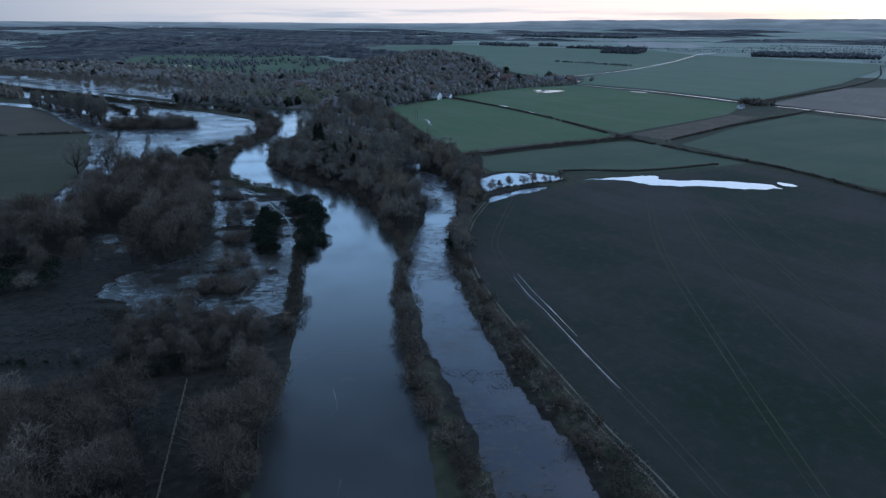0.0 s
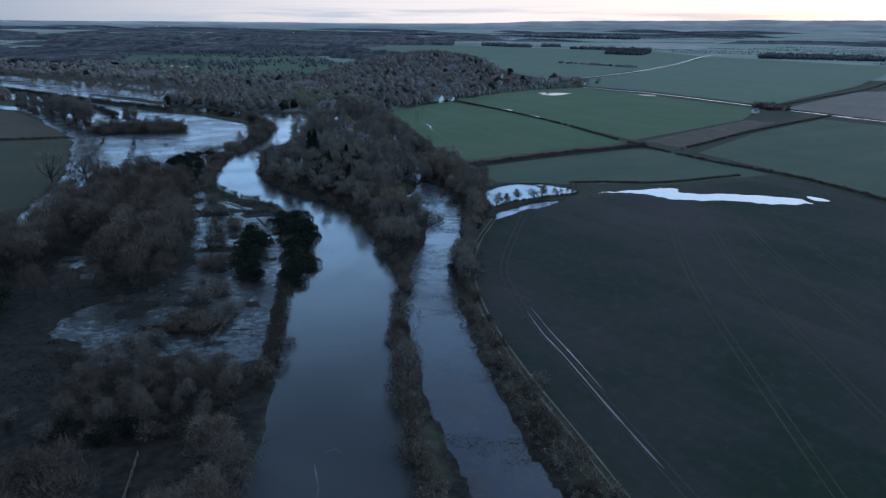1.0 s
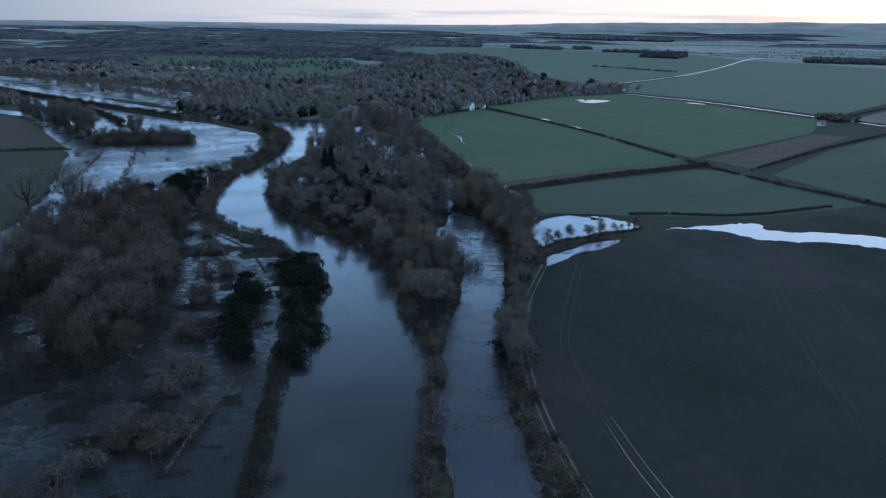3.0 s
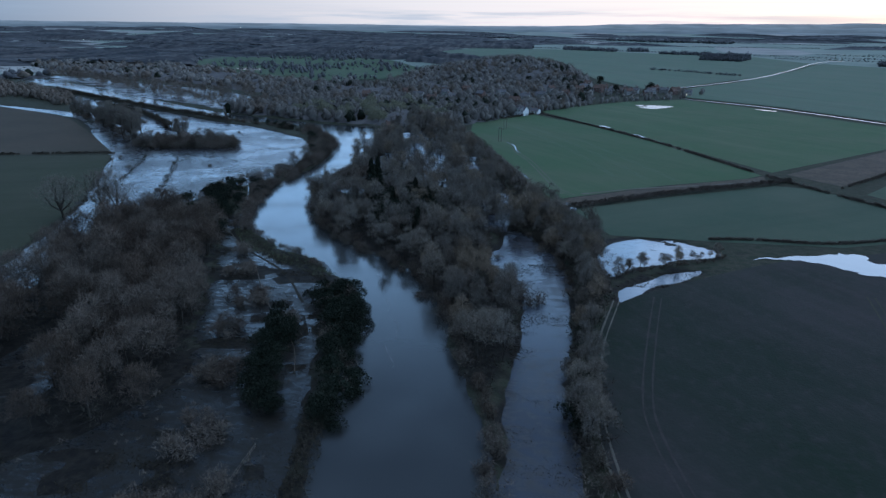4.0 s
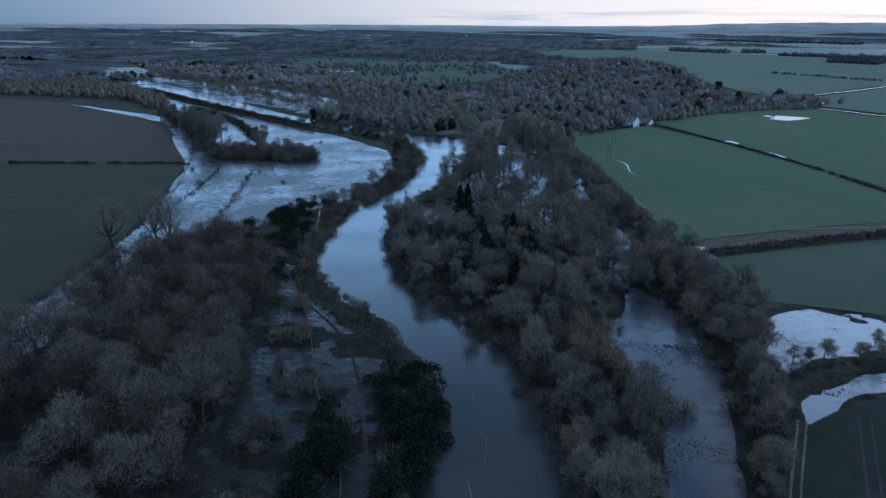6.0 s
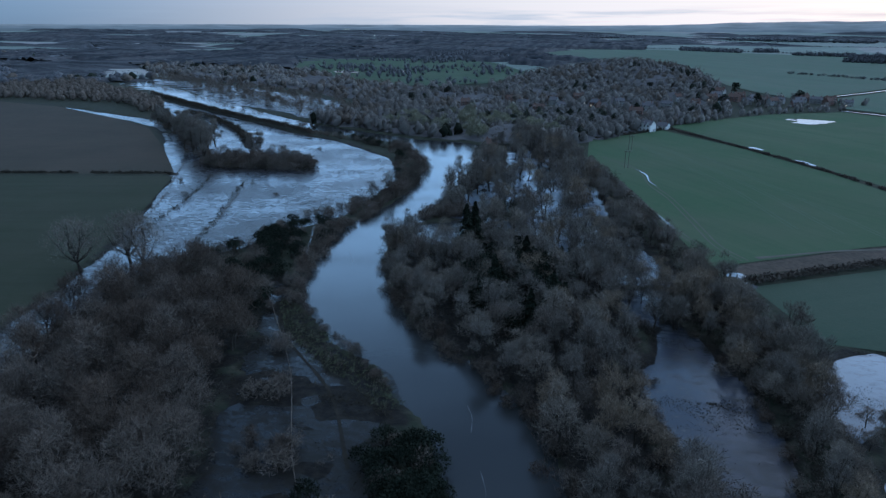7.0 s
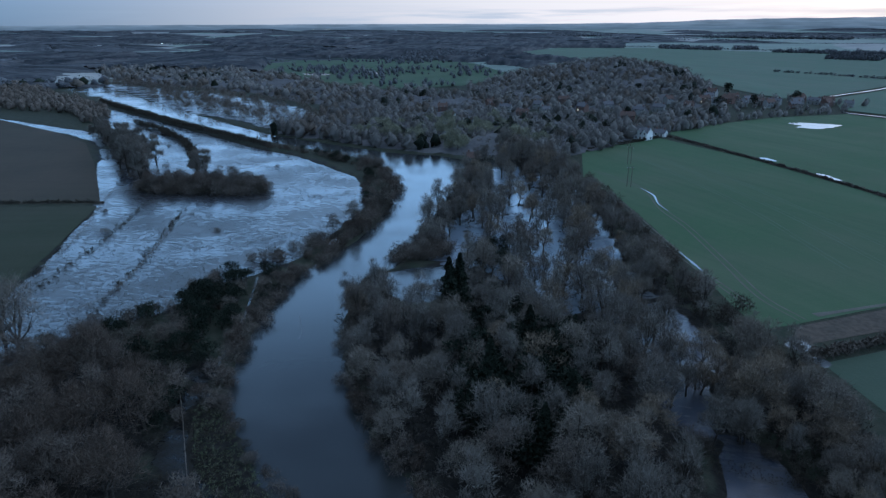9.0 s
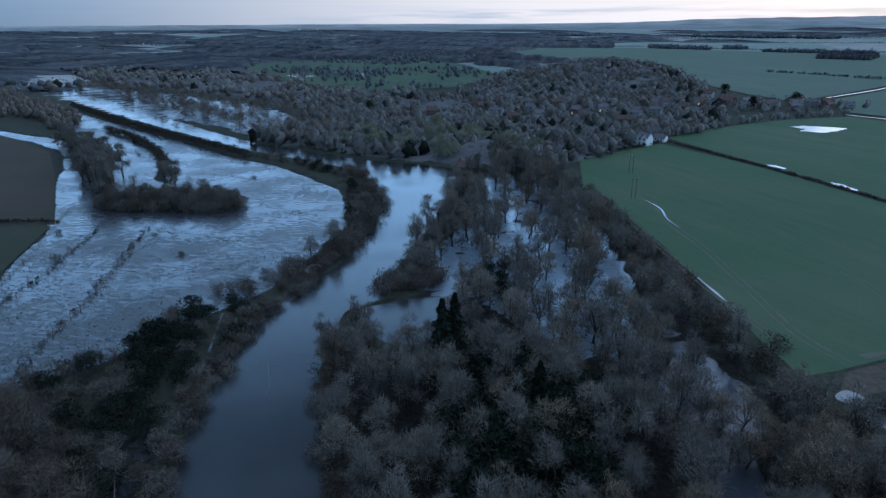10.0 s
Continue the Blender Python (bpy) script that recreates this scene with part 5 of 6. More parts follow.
for pts, r, h, m in HEDGES:
    far = np.hypot(*np.mean(pts, axis=0)) > 420
    q = along(pts, r * (0.75 if r < 1.5 else 0.45), rng, r * 0.3)
    q = q[fbm(q[:, 0], q[:, 1], 9, 77) > -0.33] if r < 1.5 else q
    mass("hedge", q, r, h, int((18 if far else 26) * max(1, r) ** 1.2), 0.5 if far else 0.34, 0.9, m, "low dark bare field hedge on the field boundary", "hedge", rng, 0.45 if r < 1.5 else 0.75, 1.25, kind="structure")

# ---- farther woods ----
VILLAGE = [(-81, 758, 0, 1), (-15, 733, 1, 0), (13, 792, 0, 0), (58, 857, 1, 1), (67, 839, 0, 0), (88, 884, 1, 0), (89, 843, 0, 1), (106, 858, 1, 0), (121, 866, 0, 0), (149, 895, 1, 1), (158, 880, 0, 0),
           (172, 888, 1, 0), (180, 858, 0, 1), (-150, 705, 0, 0), (-198, 812, 0, 0), (-98, 739, 1, 0), (-51, 780, 1, 1), (-135, 802, 1, 0), (-116, 768, 0, 0), (72, 905, 0, 0), (132, 842, 1, 0), (40, 818, 1, 0), (-30, 800, 0, 1), (-70, 830, 1, 0), (98, 868, 0, 0), (112, 846, 0, 0), (140, 868, 0, 0), (165, 866, 1, 0), (64, 876, 0, 0), (80, 862, 1, 0), (-5, 770, 0, 0), (25, 842, 0, 0), (-90, 790, 0, 0), (-170, 760, 1, 0)]
REACH = [(-790, 850), (-760, 950), (-860, 1080), (-1100, 1270), (-1180, 1180), (-960, 970)]
FAR_WOODS = (
    ("riverside_wood", [(-268, 622), (-210, 600), (-160, 578), (-100, 568), (-50, 578), (-10, 655), (10, 690), (-60, 760), (-180, 870), (-290, 790), (-250, 680)], 8.4, 4.8, 10, 110, 0.24),
    ("village_wood", [(10, 685), (50, 745), (70, 800), (80, 860), (70, 980), (30, 1120), (-100, 1160), (-170, 980), (-170, 870), (-60, 765)], 9.5, 5.4, 10, 80, 0.34),
    ("flood_wood", [(-640, 955), (-500, 905), (-390, 850), (-290, 780), (-200, 890), (-320, 925), (-600, 1170), (-850, 1150)], 12, 6.0, 10, 56, 0.42),
    ("west_wood", [(-1200, 640), (-830, 700), (-680, 850), (-650, 930), (-740, 930), (-800, 1000), (-900, 1120), (-1100, 1260), (-1300, 1300), (-1700, 1200), (-1700, 800)], 22, 9.0, 11, 40, 0.7),
)
for name, pts, gap, r, h, per, w in FAR_WOODS:
    q = spread(smooth(pts, n=3), gap, rng)
    q = q[fbm(q[:, 0], q[:, 1], 60, 13) > -0.3]
    for hx, hy, *_ in VILLAGE:
        q = q[(np.abs(q[:, 0] - hx) > 9) | (q[:, 1] > hy + 8) | (q[:, 1] < hy - 46)]
    q = q[inside_dist(REACH, q[:, 0], q[:, 1]) < 0]
    sort = fbm(q[:, 0], q[:, 1], 45, 17) + rng.normal(size=len(q)) * 0.25
    for lo, hi, m, leafy, label in ((-9, -0.25, M_BROWN, False, "far bare brown winter woodland of crowded crowns"), (-0.25, 0.5, M_HAZEWOOD if name == "west_wood" else M_HILLWOOD, False, "far bare grey winter woodland of crowded crowns"), (0.5, 9, M_EVER, True, "dark evergreens scattered through bare far woodland")):
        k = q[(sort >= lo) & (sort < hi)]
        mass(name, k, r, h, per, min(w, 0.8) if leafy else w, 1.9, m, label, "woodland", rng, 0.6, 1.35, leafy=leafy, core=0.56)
def canopy(outline, gap, height, material):
    """The crowded lower crowns of a far wood as one uneven sheet that comes down to the ground at its edge."""
    p = np.asarray(outline, float)
    lo, hi = p.min(0), p.max(0)
    xs, ys = np.meshgrid(np.arange(lo[0], hi[0], gap), np.arange(lo[1], hi[1], gap))
    xs, ys = xs + rng.normal(size=xs.shape) * gap * 0.25, ys + rng.normal(size=xs.shape) * gap * 0.25
    d = inside_dist(p, xs, ys)
    z = ground_height(xs, ys) + np.where(d > gap * 0.5, np.clip(d / (gap * 4), 0.1, 1) * height * (0.3 + 0.7 * rng.random(xs.shape)), -0.5)
    for hx, hy, *_ in VILLAGE:
        yard = (np.abs(xs - hx) < 11) & (ys < hy + 8) & (ys > hy - 38)
        z = np.where(yard, ground_height(xs, ys) - 0.3, z)
    ny, nx = xs.shape
    i, j = np.meshgrid(np.arange(nx - 1), np.arange(ny - 1))
    a = (j * nx + i).ravel()
    f = np.stack([a, a + 1, a + nx + 1, a + nx], 1)
    f = f[(d.ravel()[f] > -gap * 0.6).all(1)]
    tagged(mesh_ob("woodland_canopy", np.stack([xs.ravel(), ys.ravel(), z.ravel()], 1), f, material, True), "crowded lower crowns of far bare woodland", "woodland", kind="stuff")


M_LOWCROWN = mat("lower_crowns", (0.080, 0.075, 0.074), (0.120, 0.110, 0.105), 0.1, 0.5, c3=(0.055, 0.055, 0.055))
for name, pts, gap, r, h, per, w in FAR_WOODS:
    canopy(smooth(pts, n=3), 10.0 if name == "west_wood" else 6.0, 6.5, M_VALE if name == "west_wood" else M_LOWCROWN)
edge_wood = spread(smooth([(-760, 690), (-560, 685), (-480, 672), (-430, 634), (-422, 650), (-480, 712), (-600, 788), (-720, 850)], n=3), 9, rng)
mass("field_edge_wood", edge_wood, 4.8, 8.5, 60, 0.4, 1.7, M_BROWN, "belt of bare brown trees at the stubble field's far edge", "woodland", rng, core=0.55)
mass("flood_wood", np.concatenate([spread(FARFLOOD, 14, rng), along([(-600, 905), (-561, 879), (-445, 790), (-360, 724), (-295, 673)], 9.0, rng, 6.0)]), 5.0, 10.0, 170, 0.3, 1.9, M_BROWN, "bare trees standing in sheets of flood water", "woodland", rng)
pale = [bare_tree(rng, "pale_willow", "rounded pale yellow-green willow on the far river bank", 10.5, 6.0, 1500, M_WILLOW, "willows on the far bank", lift=0.2, droop=0.3, width=0.22, twig=1.3) for i in range(2)]
plant(pale, spread(smooth([(-200, 608), (-120, 578), (-70, 586), (-60, 630), (-110, 680), (-180, 670)], n=3), 15, rng, 0.8), rng, 0.8, 1.2)
plant(talls, np.array([(-92, 585), (-89, 588), (-60, 600)]), rng, 1.2, 1.4)
q = spread([(-588, 1184), (-720, 1540), (-360, 1480), (-160, 1150), (-196, 985), (-314, 930)], 15, rng)
q = q[fbm(q[:, 0] * 0.6, q[:, 1], 120, 41) + rng.normal(size=len(q)) * 0.10 > 0.04]
mass("parkland_trees", q, 6.5, 9.0, 40, 0.6, 1.5, M_HAZEWOOD, "scattered dark bare trees on the green parkland", "woodland", rng, 0.4, 1.15, core=0.42)


def far_copses():
    """Copses, woods and hedge lines over the far country; thicker to the west."""
    places, lines, ellipses = [], [], []
    for i in range(150):
        a = rng.uniform(-0.95, 0.95)
        r = 1250 + 3100 * rng.random() ** 0.9
        x, y = r * math.sin(a), 120 + r * math.cos(a)
        if inside(F_HILL, x, y) > -80 or inside(F_NORTH, x, y) > -60 or (-760 < x < -140 and 900 < y < 1700):
            continue
        west = a < -0.05
        if not west and (rng.random() < 0.3 or r < 2300):
            continue
        lx, ly = rng.uniform(60, 230) * (1.5 if west or r > 2900 else 1.0), rng.uniform(22, 60)
        k = int(lx * ly / 90)
        th = rng.normal() * 0.2 - a * 0.6
        ellipses.append((x, y, lx, ly, th))
        u, v = rng.uniform(-1, 1, k) * lx, rng.uniform(-1, 1, k) * ly
        ok = (u / lx) ** 2 + (v / ly) ** 2 < 1
        places.append(np.stack([x + u * math.cos(th) - v * math.sin(th), y + u * math.sin(th) + v * math.cos(th)], 1)[ok])
    for i in range(50):
        a = rng.uniform(-0.95, 0.95)
        r = 1300 + 2600 * rng.random()
        x, y = r * math.sin(a), 120 + r * math.cos(a)
        if inside(F_HILL, x, y) > -60 or inside(F_NORTH, x, y) > -60 or (-760 < x < -140 and 900 < y < 1700):
            continue
        th, ln = (rng.normal() * 0.15 - a * 0.5 if rng.random() < 0.75 else -0.35 - a * 0.5), rng.uniform(120, 420)
        t = np.arange(-ln, ln, 5.0)
        lines.append(np.stack([x + t * math.cos(th), y + t * math.sin(th)], 1) + rng.normal(size=(len(t), 2)))
    V, F, off = [], [], 0
    for x, y, lx, ly, th in ellipses:
        K, S = max(2, int(ly / 9)), max(14, int((lx + ly) * 2 / 9))
        rho = np.concatenate([np.linspace(0.05, 1, K), [1.01]])[:, None] * np.ones(S)
        an = np.linspace(0, 2 * math.pi, S, endpoint=False)[None, :] + rng.normal(size=rho.shape) * 0.02
        edge = 1 + 0.3 * fbm(np.cos(an) * 40 + x, np.sin(an) * 40 + y, 14, 5)
        u, v = lx * rho * np.cos(an) * edge, ly * rho * np.sin(an) * edge
        px, py = x + u * math.cos(th) - v * math.sin(th), y + u * math.sin(th) + v * math.cos(th)
        h = ground_height(px, py)
        h[:-1] += (2.5 + 8 * rng.random(h[:-1].shape)) * (1.05 - rho[:-1] ** 4)
        h[-1] -= 1
        V.append(np.stack([px.ravel(), py.ravel(), h.ravel()], 1))
        i, j = np.meshgrid(np.arange(S), np.arange(K))
        a, b = (j * S + i).ravel(), (j * S + (i + 1) % S).ravel()
        F.append(np.stack([a, b, b + S, a + S], 1) + off)
        off += (K + 1) * S
    tagged(mesh_ob("distant_woods", np.concatenate(V), np.concatenate(F), M_HAZEWOOD), "dark copses and woods over the distant low hills", "woodland", kind="stuff")
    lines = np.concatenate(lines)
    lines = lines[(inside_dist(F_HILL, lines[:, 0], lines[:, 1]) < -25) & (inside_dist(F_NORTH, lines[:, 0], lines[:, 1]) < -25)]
    mass("distant_hedges", lines, 3.6, 2.4, 7, 2.2, 2.2, M_HAZEWOOD, "thin dark hedge lines between distant fields", "hedge", rng)


def vale_woods(x0, y0, y1, gap):
    """The wooded low ground to the west: crowded crowns, opened here and there by strips of field."""
    xs, ys = np.meshgrid(np.arange(x0, 40, gap), np.arange(y0, y1, gap))
    xs, ys = xs + rng.normal(size=xs.shape) * gap * 0.3, ys + rng.normal(size=xs.shape) * gap * 0.3
    d = fbm(xs * 0.36, ys, 260, 141, 3) + 0.3 * fbm(xs * 0.6, ys, 60, 145, 2) + 0.03 - 0.22 * np.clip((ys - 2300) / 900, 0, 1)
    for p in (GOLF, F_HILL, FARPOND, [(-160, 1150), (-60, 1500), (60, 1150), (90, 980), (-170, 980)]):
        d = np.minimum(d, -inside_dist(p, xs, ys) / 90 - 0.05)
    d = np.where(np.abs(np.arctan2(xs, ys)) > 0.95, -1, d)
    top = 6 + 9 * vnoise(xs, ys * 0.25, 45, 151)
    z = ground_height(xs, ys) + np.where(d > 0, np.clip(d * 14, 0.3, 1) * top * (0.55 + 0.45 * rng.random(xs.shape)), -1.5)
    ny, nx = xs.shape
    i, j = np.meshgrid(np.arange(nx - 1), np.arange(ny - 1))
    a = (j * nx + i).ravel()
    f = np.stack([a, a + 1, a + nx + 1, a + nx], 1)
    f = f[(d.ravel()[f] > 0).any(1)]
    tagged(mesh_ob("vale_woods", np.stack([xs.ravel(), ys.ravel(), z.ravel()], 1), f, M_VALE, True), "dark bare woodland crowding the low ground to the west", "woodland", kind="stuff")


far_copses()
vale_woods(-1900, 1130, 1800, 7.5)
vale_woods(-2900, 1800, 3500, 14.0)
COPSES = (
    ([(389, 1642), (467, 1597), (517, 1690), (430, 1735)], 10), ([(110, 2060), (250, 1970), (262, 2005), (120, 2110)], 12), ([(292, 2023), (344, 2016), (346, 2050), (292, 2056)], 11),
    ([(351, 1880), (442, 1826), (552, 1805), (562, 1832), (440, 1860), (355, 1905)], 12), ([(-429, 1470), (-478, 1700), (-380, 1760), (-264, 1600), (-330, 1500)], 15), ([(706, 1512), (932, 1402), (948, 1490), (760, 1590)], 14),
    ([(-290, 3150), (42, 3100), (60, 3200), (-270, 3260)], 22), ([(330, 3010), (740, 2640), (800, 2700), (400, 3110)], 24), ([(286, 630), (304, 634), (318, 612), (298, 606)], 6),
)
for pts, gap in COPSES:
    far = np.hypot(*np.mean(pts, axis=0))
    # copses past 900 m take the twig colour with haze painted in
    mass("copse", spread(pts, gap * 0.75, rng), gap * 0.55, 10 if far > 900 else 5.5, 24 if far < 2500 else 12, 0.0008 * far + 0.15, 2.2, M_BROWN if far < 900 else M_HAZEWOOD, "small dark copse standing in open fields", "woodland", rng, core=0.55)
mass("field_hedge_trees", along([(225, 1305), (267, 1271), (300, 1232), (340, 1188)], 5.0, rng, 3), 3.4, 3.4, 50, 0.8, 1.6, M_HAZEWOOD, "broken line of dark bushes across an open slope", "hedge", rng)

# ---- tussocks that break the flood's surface ----
def tussocks():
    """Patches of drowned grass whose tips break the surface."""
    V, F, off = [], [], 0
    for poly, gap, cut in ((MEADOW, 0.9, 0.15), (CHANNEL, 0.6, 0.30), (LEFTFLOOD, 0.6, 0.0), (FIELDPOND, 0.6, 0.0), (FIELDPOND_B, 0.6, 0.05), (LEFTOPEN, 0.9, 0.05), (BANKS, 1.2, -0.1), (BACKWATER, 1.0, 0.2)):
        q = spread(poly, gap, rng, margin=-0.5)
        n = 0.55 * fbm(q[:, 0] * 0.6, q[:, 1], 26, 55) + 1.0 * fbm(q[:, 0] * 0.45, q[:, 1], 5.5, 58, 4)
        near = 0.48 * np.clip((460 - q[:, 1]) / 110, 0, 1) if poly is MEADOW else 0
        q = q[(n + near + rng.normal(size=len(q)) * 0.10 > cut) & (inside_dist(RIVER, q[:, 0], q[:, 1]) < -1.5)]
        k = 4
        x, y = np.repeat(q[:, 0], k), np.repeat(q[:, 1], k)
        z = np.maximum(np.repeat(ground_height(q[:, 0], q[:, 1]), k), -0.06)
        m = len(x)
        o = np.stack([x + rng.normal(size=m) * 0.32, y + rng.normal(size=m) * 0.22, z - 0.02], 1)
        d = rng.normal(size=(m, 3)) * 0.28
        d[:, 2] = 0.08 + 0.22 * rng.random(m)
        s = rand_dirs(rng, m) * (0.1 + 0.14 * rng.random(m))[:, None] * (1.8 if poly is MEADOW else 1.0)
        s[:, 2] *= 0.15
        V.append(np.stack([o - s, o + s, o + d], 1).reshape(-1, 3))
        F.append(np.arange(3 * m).reshape(-1, 3) + off)
        off += 3 * m
    ob = mesh_ob("grass_tussocks", np.concatenate(V), np.concatenate(F), M_TUFT)
    tagged(ob, "dead brown grass tussocks breaking the surface of the flood", "grass", kind="stuff")


tussocks()
REED_A = [(-188, 335), (-193, 348), (-201, 374), (-217, 422), (-226, 440)]
REED_B = [(-163, 334), (-172, 358), (-180, 380), (-193, 411), (-204, 436)]
for line in (REED_A, REED_B):
    mass("reed_strip", along(line, 0.8, rng, 1.6), 0.7, 0.7, 14, 0.14, 0.7, M_TUFT, "strip of dead reeds along a drowned ditch", "reeds", rng)


# ---- worn lines in the fields ----
def tramlines(line, apart, width, label, material=None, ragged=0.6):
    c = smooth(line, closed=False, n=4)
    d = np.gradient(c, axis=0)
    d /= np.linalg.norm(d, axis=1)[:, None]
    nrm = np.stack([-d[:, 1], d[:, 0]], 1)
    for s in (-0.5, 0.5):
        ribbon("tramline", (c + nrm * apart * s).tolist(), width, material or M_RUT, label, "wheel track", lift=0.1, n=3, ragged=ragged, seed=int(s * 10) + 7)


tramlines(TRACK, 1.5, 0.4, "pale worn wheel track along the field's edge", M_TRACK, 0.9)
T1 = [(31, 266), (25, 242), (19, 215), (18, 200), (21, 178), (27, 154), (37, 117), (42, 98), (46, 80), (52, 50)]
tramlines(T1, 2.0, 0.45, "muddy wheel track curving through the dark wheat")
ribbon("wet_rut", [(21.4, 177), (24, 164), (27.5, 152), (32, 134), (36, 119), (37.5, 114)], [0.1, 0.35, 0.2, 0.4, 0.55, 0.1], M_PUDDLE, "wheel rut filled with bright standing water", "puddle", lift=0.16, ragged=0.9)
ribbon("wet_rut", [(22.9, 179), (26, 165), (29, 154), (33, 138)], [0.1, 0.25, 0.35, 0.1], M_PUDDLE, "wheel rut filled with bright standing water", "puddle", lift=0.16, ragged=0.9, seed=3)
tramlines([(-38, 546), (-22, 522), (-14, 506), (-10, 478), (-3, 454), (4, 418), (9, 392), (16, 378)], 2.2, 0.5, "pale wheel track through young green wheat", M_TRACK)
tramlines([(-36, 522), (-20, 462), (-7, 416), (5, 384)], 1.8, 0.5, "pale wheel track along the wood's edge", M_TRACK)
ribbon("wet_rut", [(-17, 513), (-12, 500), (-11, 486), (-8, 476)], [0.2, 0.8, 0.6, 0.2], M_PUDDLE, "bright water lying in a field gateway's ruts", "puddle", lift=0.16, ragged=0.9, seed=5)
ribbon("wet_rut", [(-9, 425), (-6, 415), (-4, 408)], [0.3, 1.2, 0.2], M_PUDDLE, "bright water lying in a rut by the wood", "puddle", lift=0.16, ragged=0.9, seed=8)
ribbon("headland", [(20, 382), (50, 398), (86, 411), (112, 424)], 1.6, M_TRACK, "pale worn headland line across green wheat", "track", lift=0.12, ragged=0.8)
for k in range(4):
    o = 24 * k
    tramlines([(60 + o * 0.9, 60 + o * 0.1), (66 + o * 0.8, 130 + o * 0.1), (75 + o * 0.7, 205 + o * 0.1), (92 + o * 0.55, 275 + o * 0.05)], 2.0, 0.3, "faint wheel track through dark winter wheat", M_LEFTGREEN, 0.8)
for k in range(3):
    tramlines([(-20 + k * 20, 600 - k * 18), (20 + k * 16, 500 - k * 14), (40 + k * 15, 420 - k * 2)], 2.0, 0.3, "faint wheel track through young green wheat", M_GREEN2, 0.8)
water_patch("puddle", [(8, 362), (11, 366), (14, 364), (12, 360)], "bright puddle in the field gateway")
water_patch("puddle", [(12, 356), (14, 358), (16, 355), (14, 353)], "small bright puddle beside the dark hedge")
water_patch("puddle", [(52, 597), (58, 590), (60, 592), (55, 600)], "bright puddle along the field hedge")
water_patch("puddle", [(70, 560), (76, 548), (78, 550), (73, 562)], "bright puddle along the field hedge")
water_patch("puddle", [(215, 735), (226, 725), (224, 720), (212, 730)], "bright puddle near the lane")
water_patch("pond", FARPOND, "far bright reach of flood water among woods")
water_patch("pond", [(-1120, 1150), (-1080, 1160), (-1070, 1140), (-1110, 1135)], "far bright sheet of flood water")

# ---- foam on the river ----
M_FOAM = mat("river_foam", (0.15, 0.15, 0.15), (0.11, 0.11, 0.11), 0.5, 4.0)
FOAM = [[(-45.0, 255.0), (-43.0, 250.0), (-43.0, 247.0)], [(-41.0, 243.0), (-39.0, 240.0), (-38.0, 233.0)], [(-40.0, 229.0), (-38.0, 224.0), (-36.0, 220.0), (-36.0, 218.0)], [(-23.0, 115.0), (-21.0, 108.0), (-22.0, 105.0)], [(-17.0, 87.0), (-17.0, 83.0)], [(-112.0, 353.0), (-107.0, 344.0), (-106.0, 340.0)], [(-52.0, 274.0), (-50.0, 270.0), (-49.0, 265.0)], [(-22.0, 118.0), (-20.0, 119.0), (-19.0, 118.0)]]
for k, line in enumerate(FOAM):
    ribbon("foam", line, [0.02, 0.16, 0.03, 0.12, 0.02, 0.1, 0.02], M_FOAM, "thin pale streak of foam drifting on the river", "foam", lift=0.012, n=8, ragged=1.4, seed=k * 3, low=0.0, kind="structure")

# ---- fences ----
def fence(line, gap, label, height=1.15, rails=2):
    c = smooth(line, closed=False, n=10)
    s = np.concatenate([[0], np.cumsum(np.linalg.norm(np.diff(c, axis=0), axis=1))])
    t = np.arange(0, s[-1], gap)
    q = np.stack([np.interp(t, s, c[:, 0]), np.interp(t, s, c[:, 1])], 1)
    z = np.maximum(ground_height(q[:, 0], q[:, 1]), -0.25)
    ob = thing("fence", label, "fence")
    bm = boxed(-0.07, -0.07, -0.5, 0.07, 0.07, height, bevel=0.015)
    me = bpy.data.meshes.new("post")
    bm.to_mesh(me)
    bm.free()
    me.materials.append(M_TIMBER)
    for (x, y), h in zip(q, z):
        p = new("post", me)
        p.parent = ob
        p.location = (x, y, h)
    for k in range(rails):
        hh = height * (0.45 + 0.45 * k)
        v, f = tube([(x, y, h + hh) for (x, y), h in zip(q, z)], [0.045] * len(q), 4)
        part_np("rail", v, f, M_TIMBER, ob)
    return ob


fence([(-120, 313), (-110, 300), (-92, 275), (-77, 248), (-62, 226), (-56, 211)], 2.6, "dark post and rail fence standing across the flooded ground")
fence([(-55, 187), (-55.5, 176), (-56, 166), (-56, 158)], 2.4, "thin dark post and rail fence standing in flooded grass")
fence([(-183, 457), (-160, 466), (-138, 475)], 2.6, "thin post and rail fence crossing the flooded meadow")
fence([(-191, 410), (-176, 372), (-170, 352), (-172, 338)], 3.0, "old post and rail fence along the flooded meadow's edge")
fence([(-54, 116), (-51, 104), (-48, 92), (-45, 80)], 2.6, "pale post and rail fence beside a wet track")
fence([(-135, 425), (-152, 405), (-160, 392)], 2.8, "short post and rail fence by the river meadow")
fence([(-257, 460), (-240, 430), (-222, 400), (-205, 366), (-190, 335)], 3.0, "post and rail fence between field and flooded meadow")


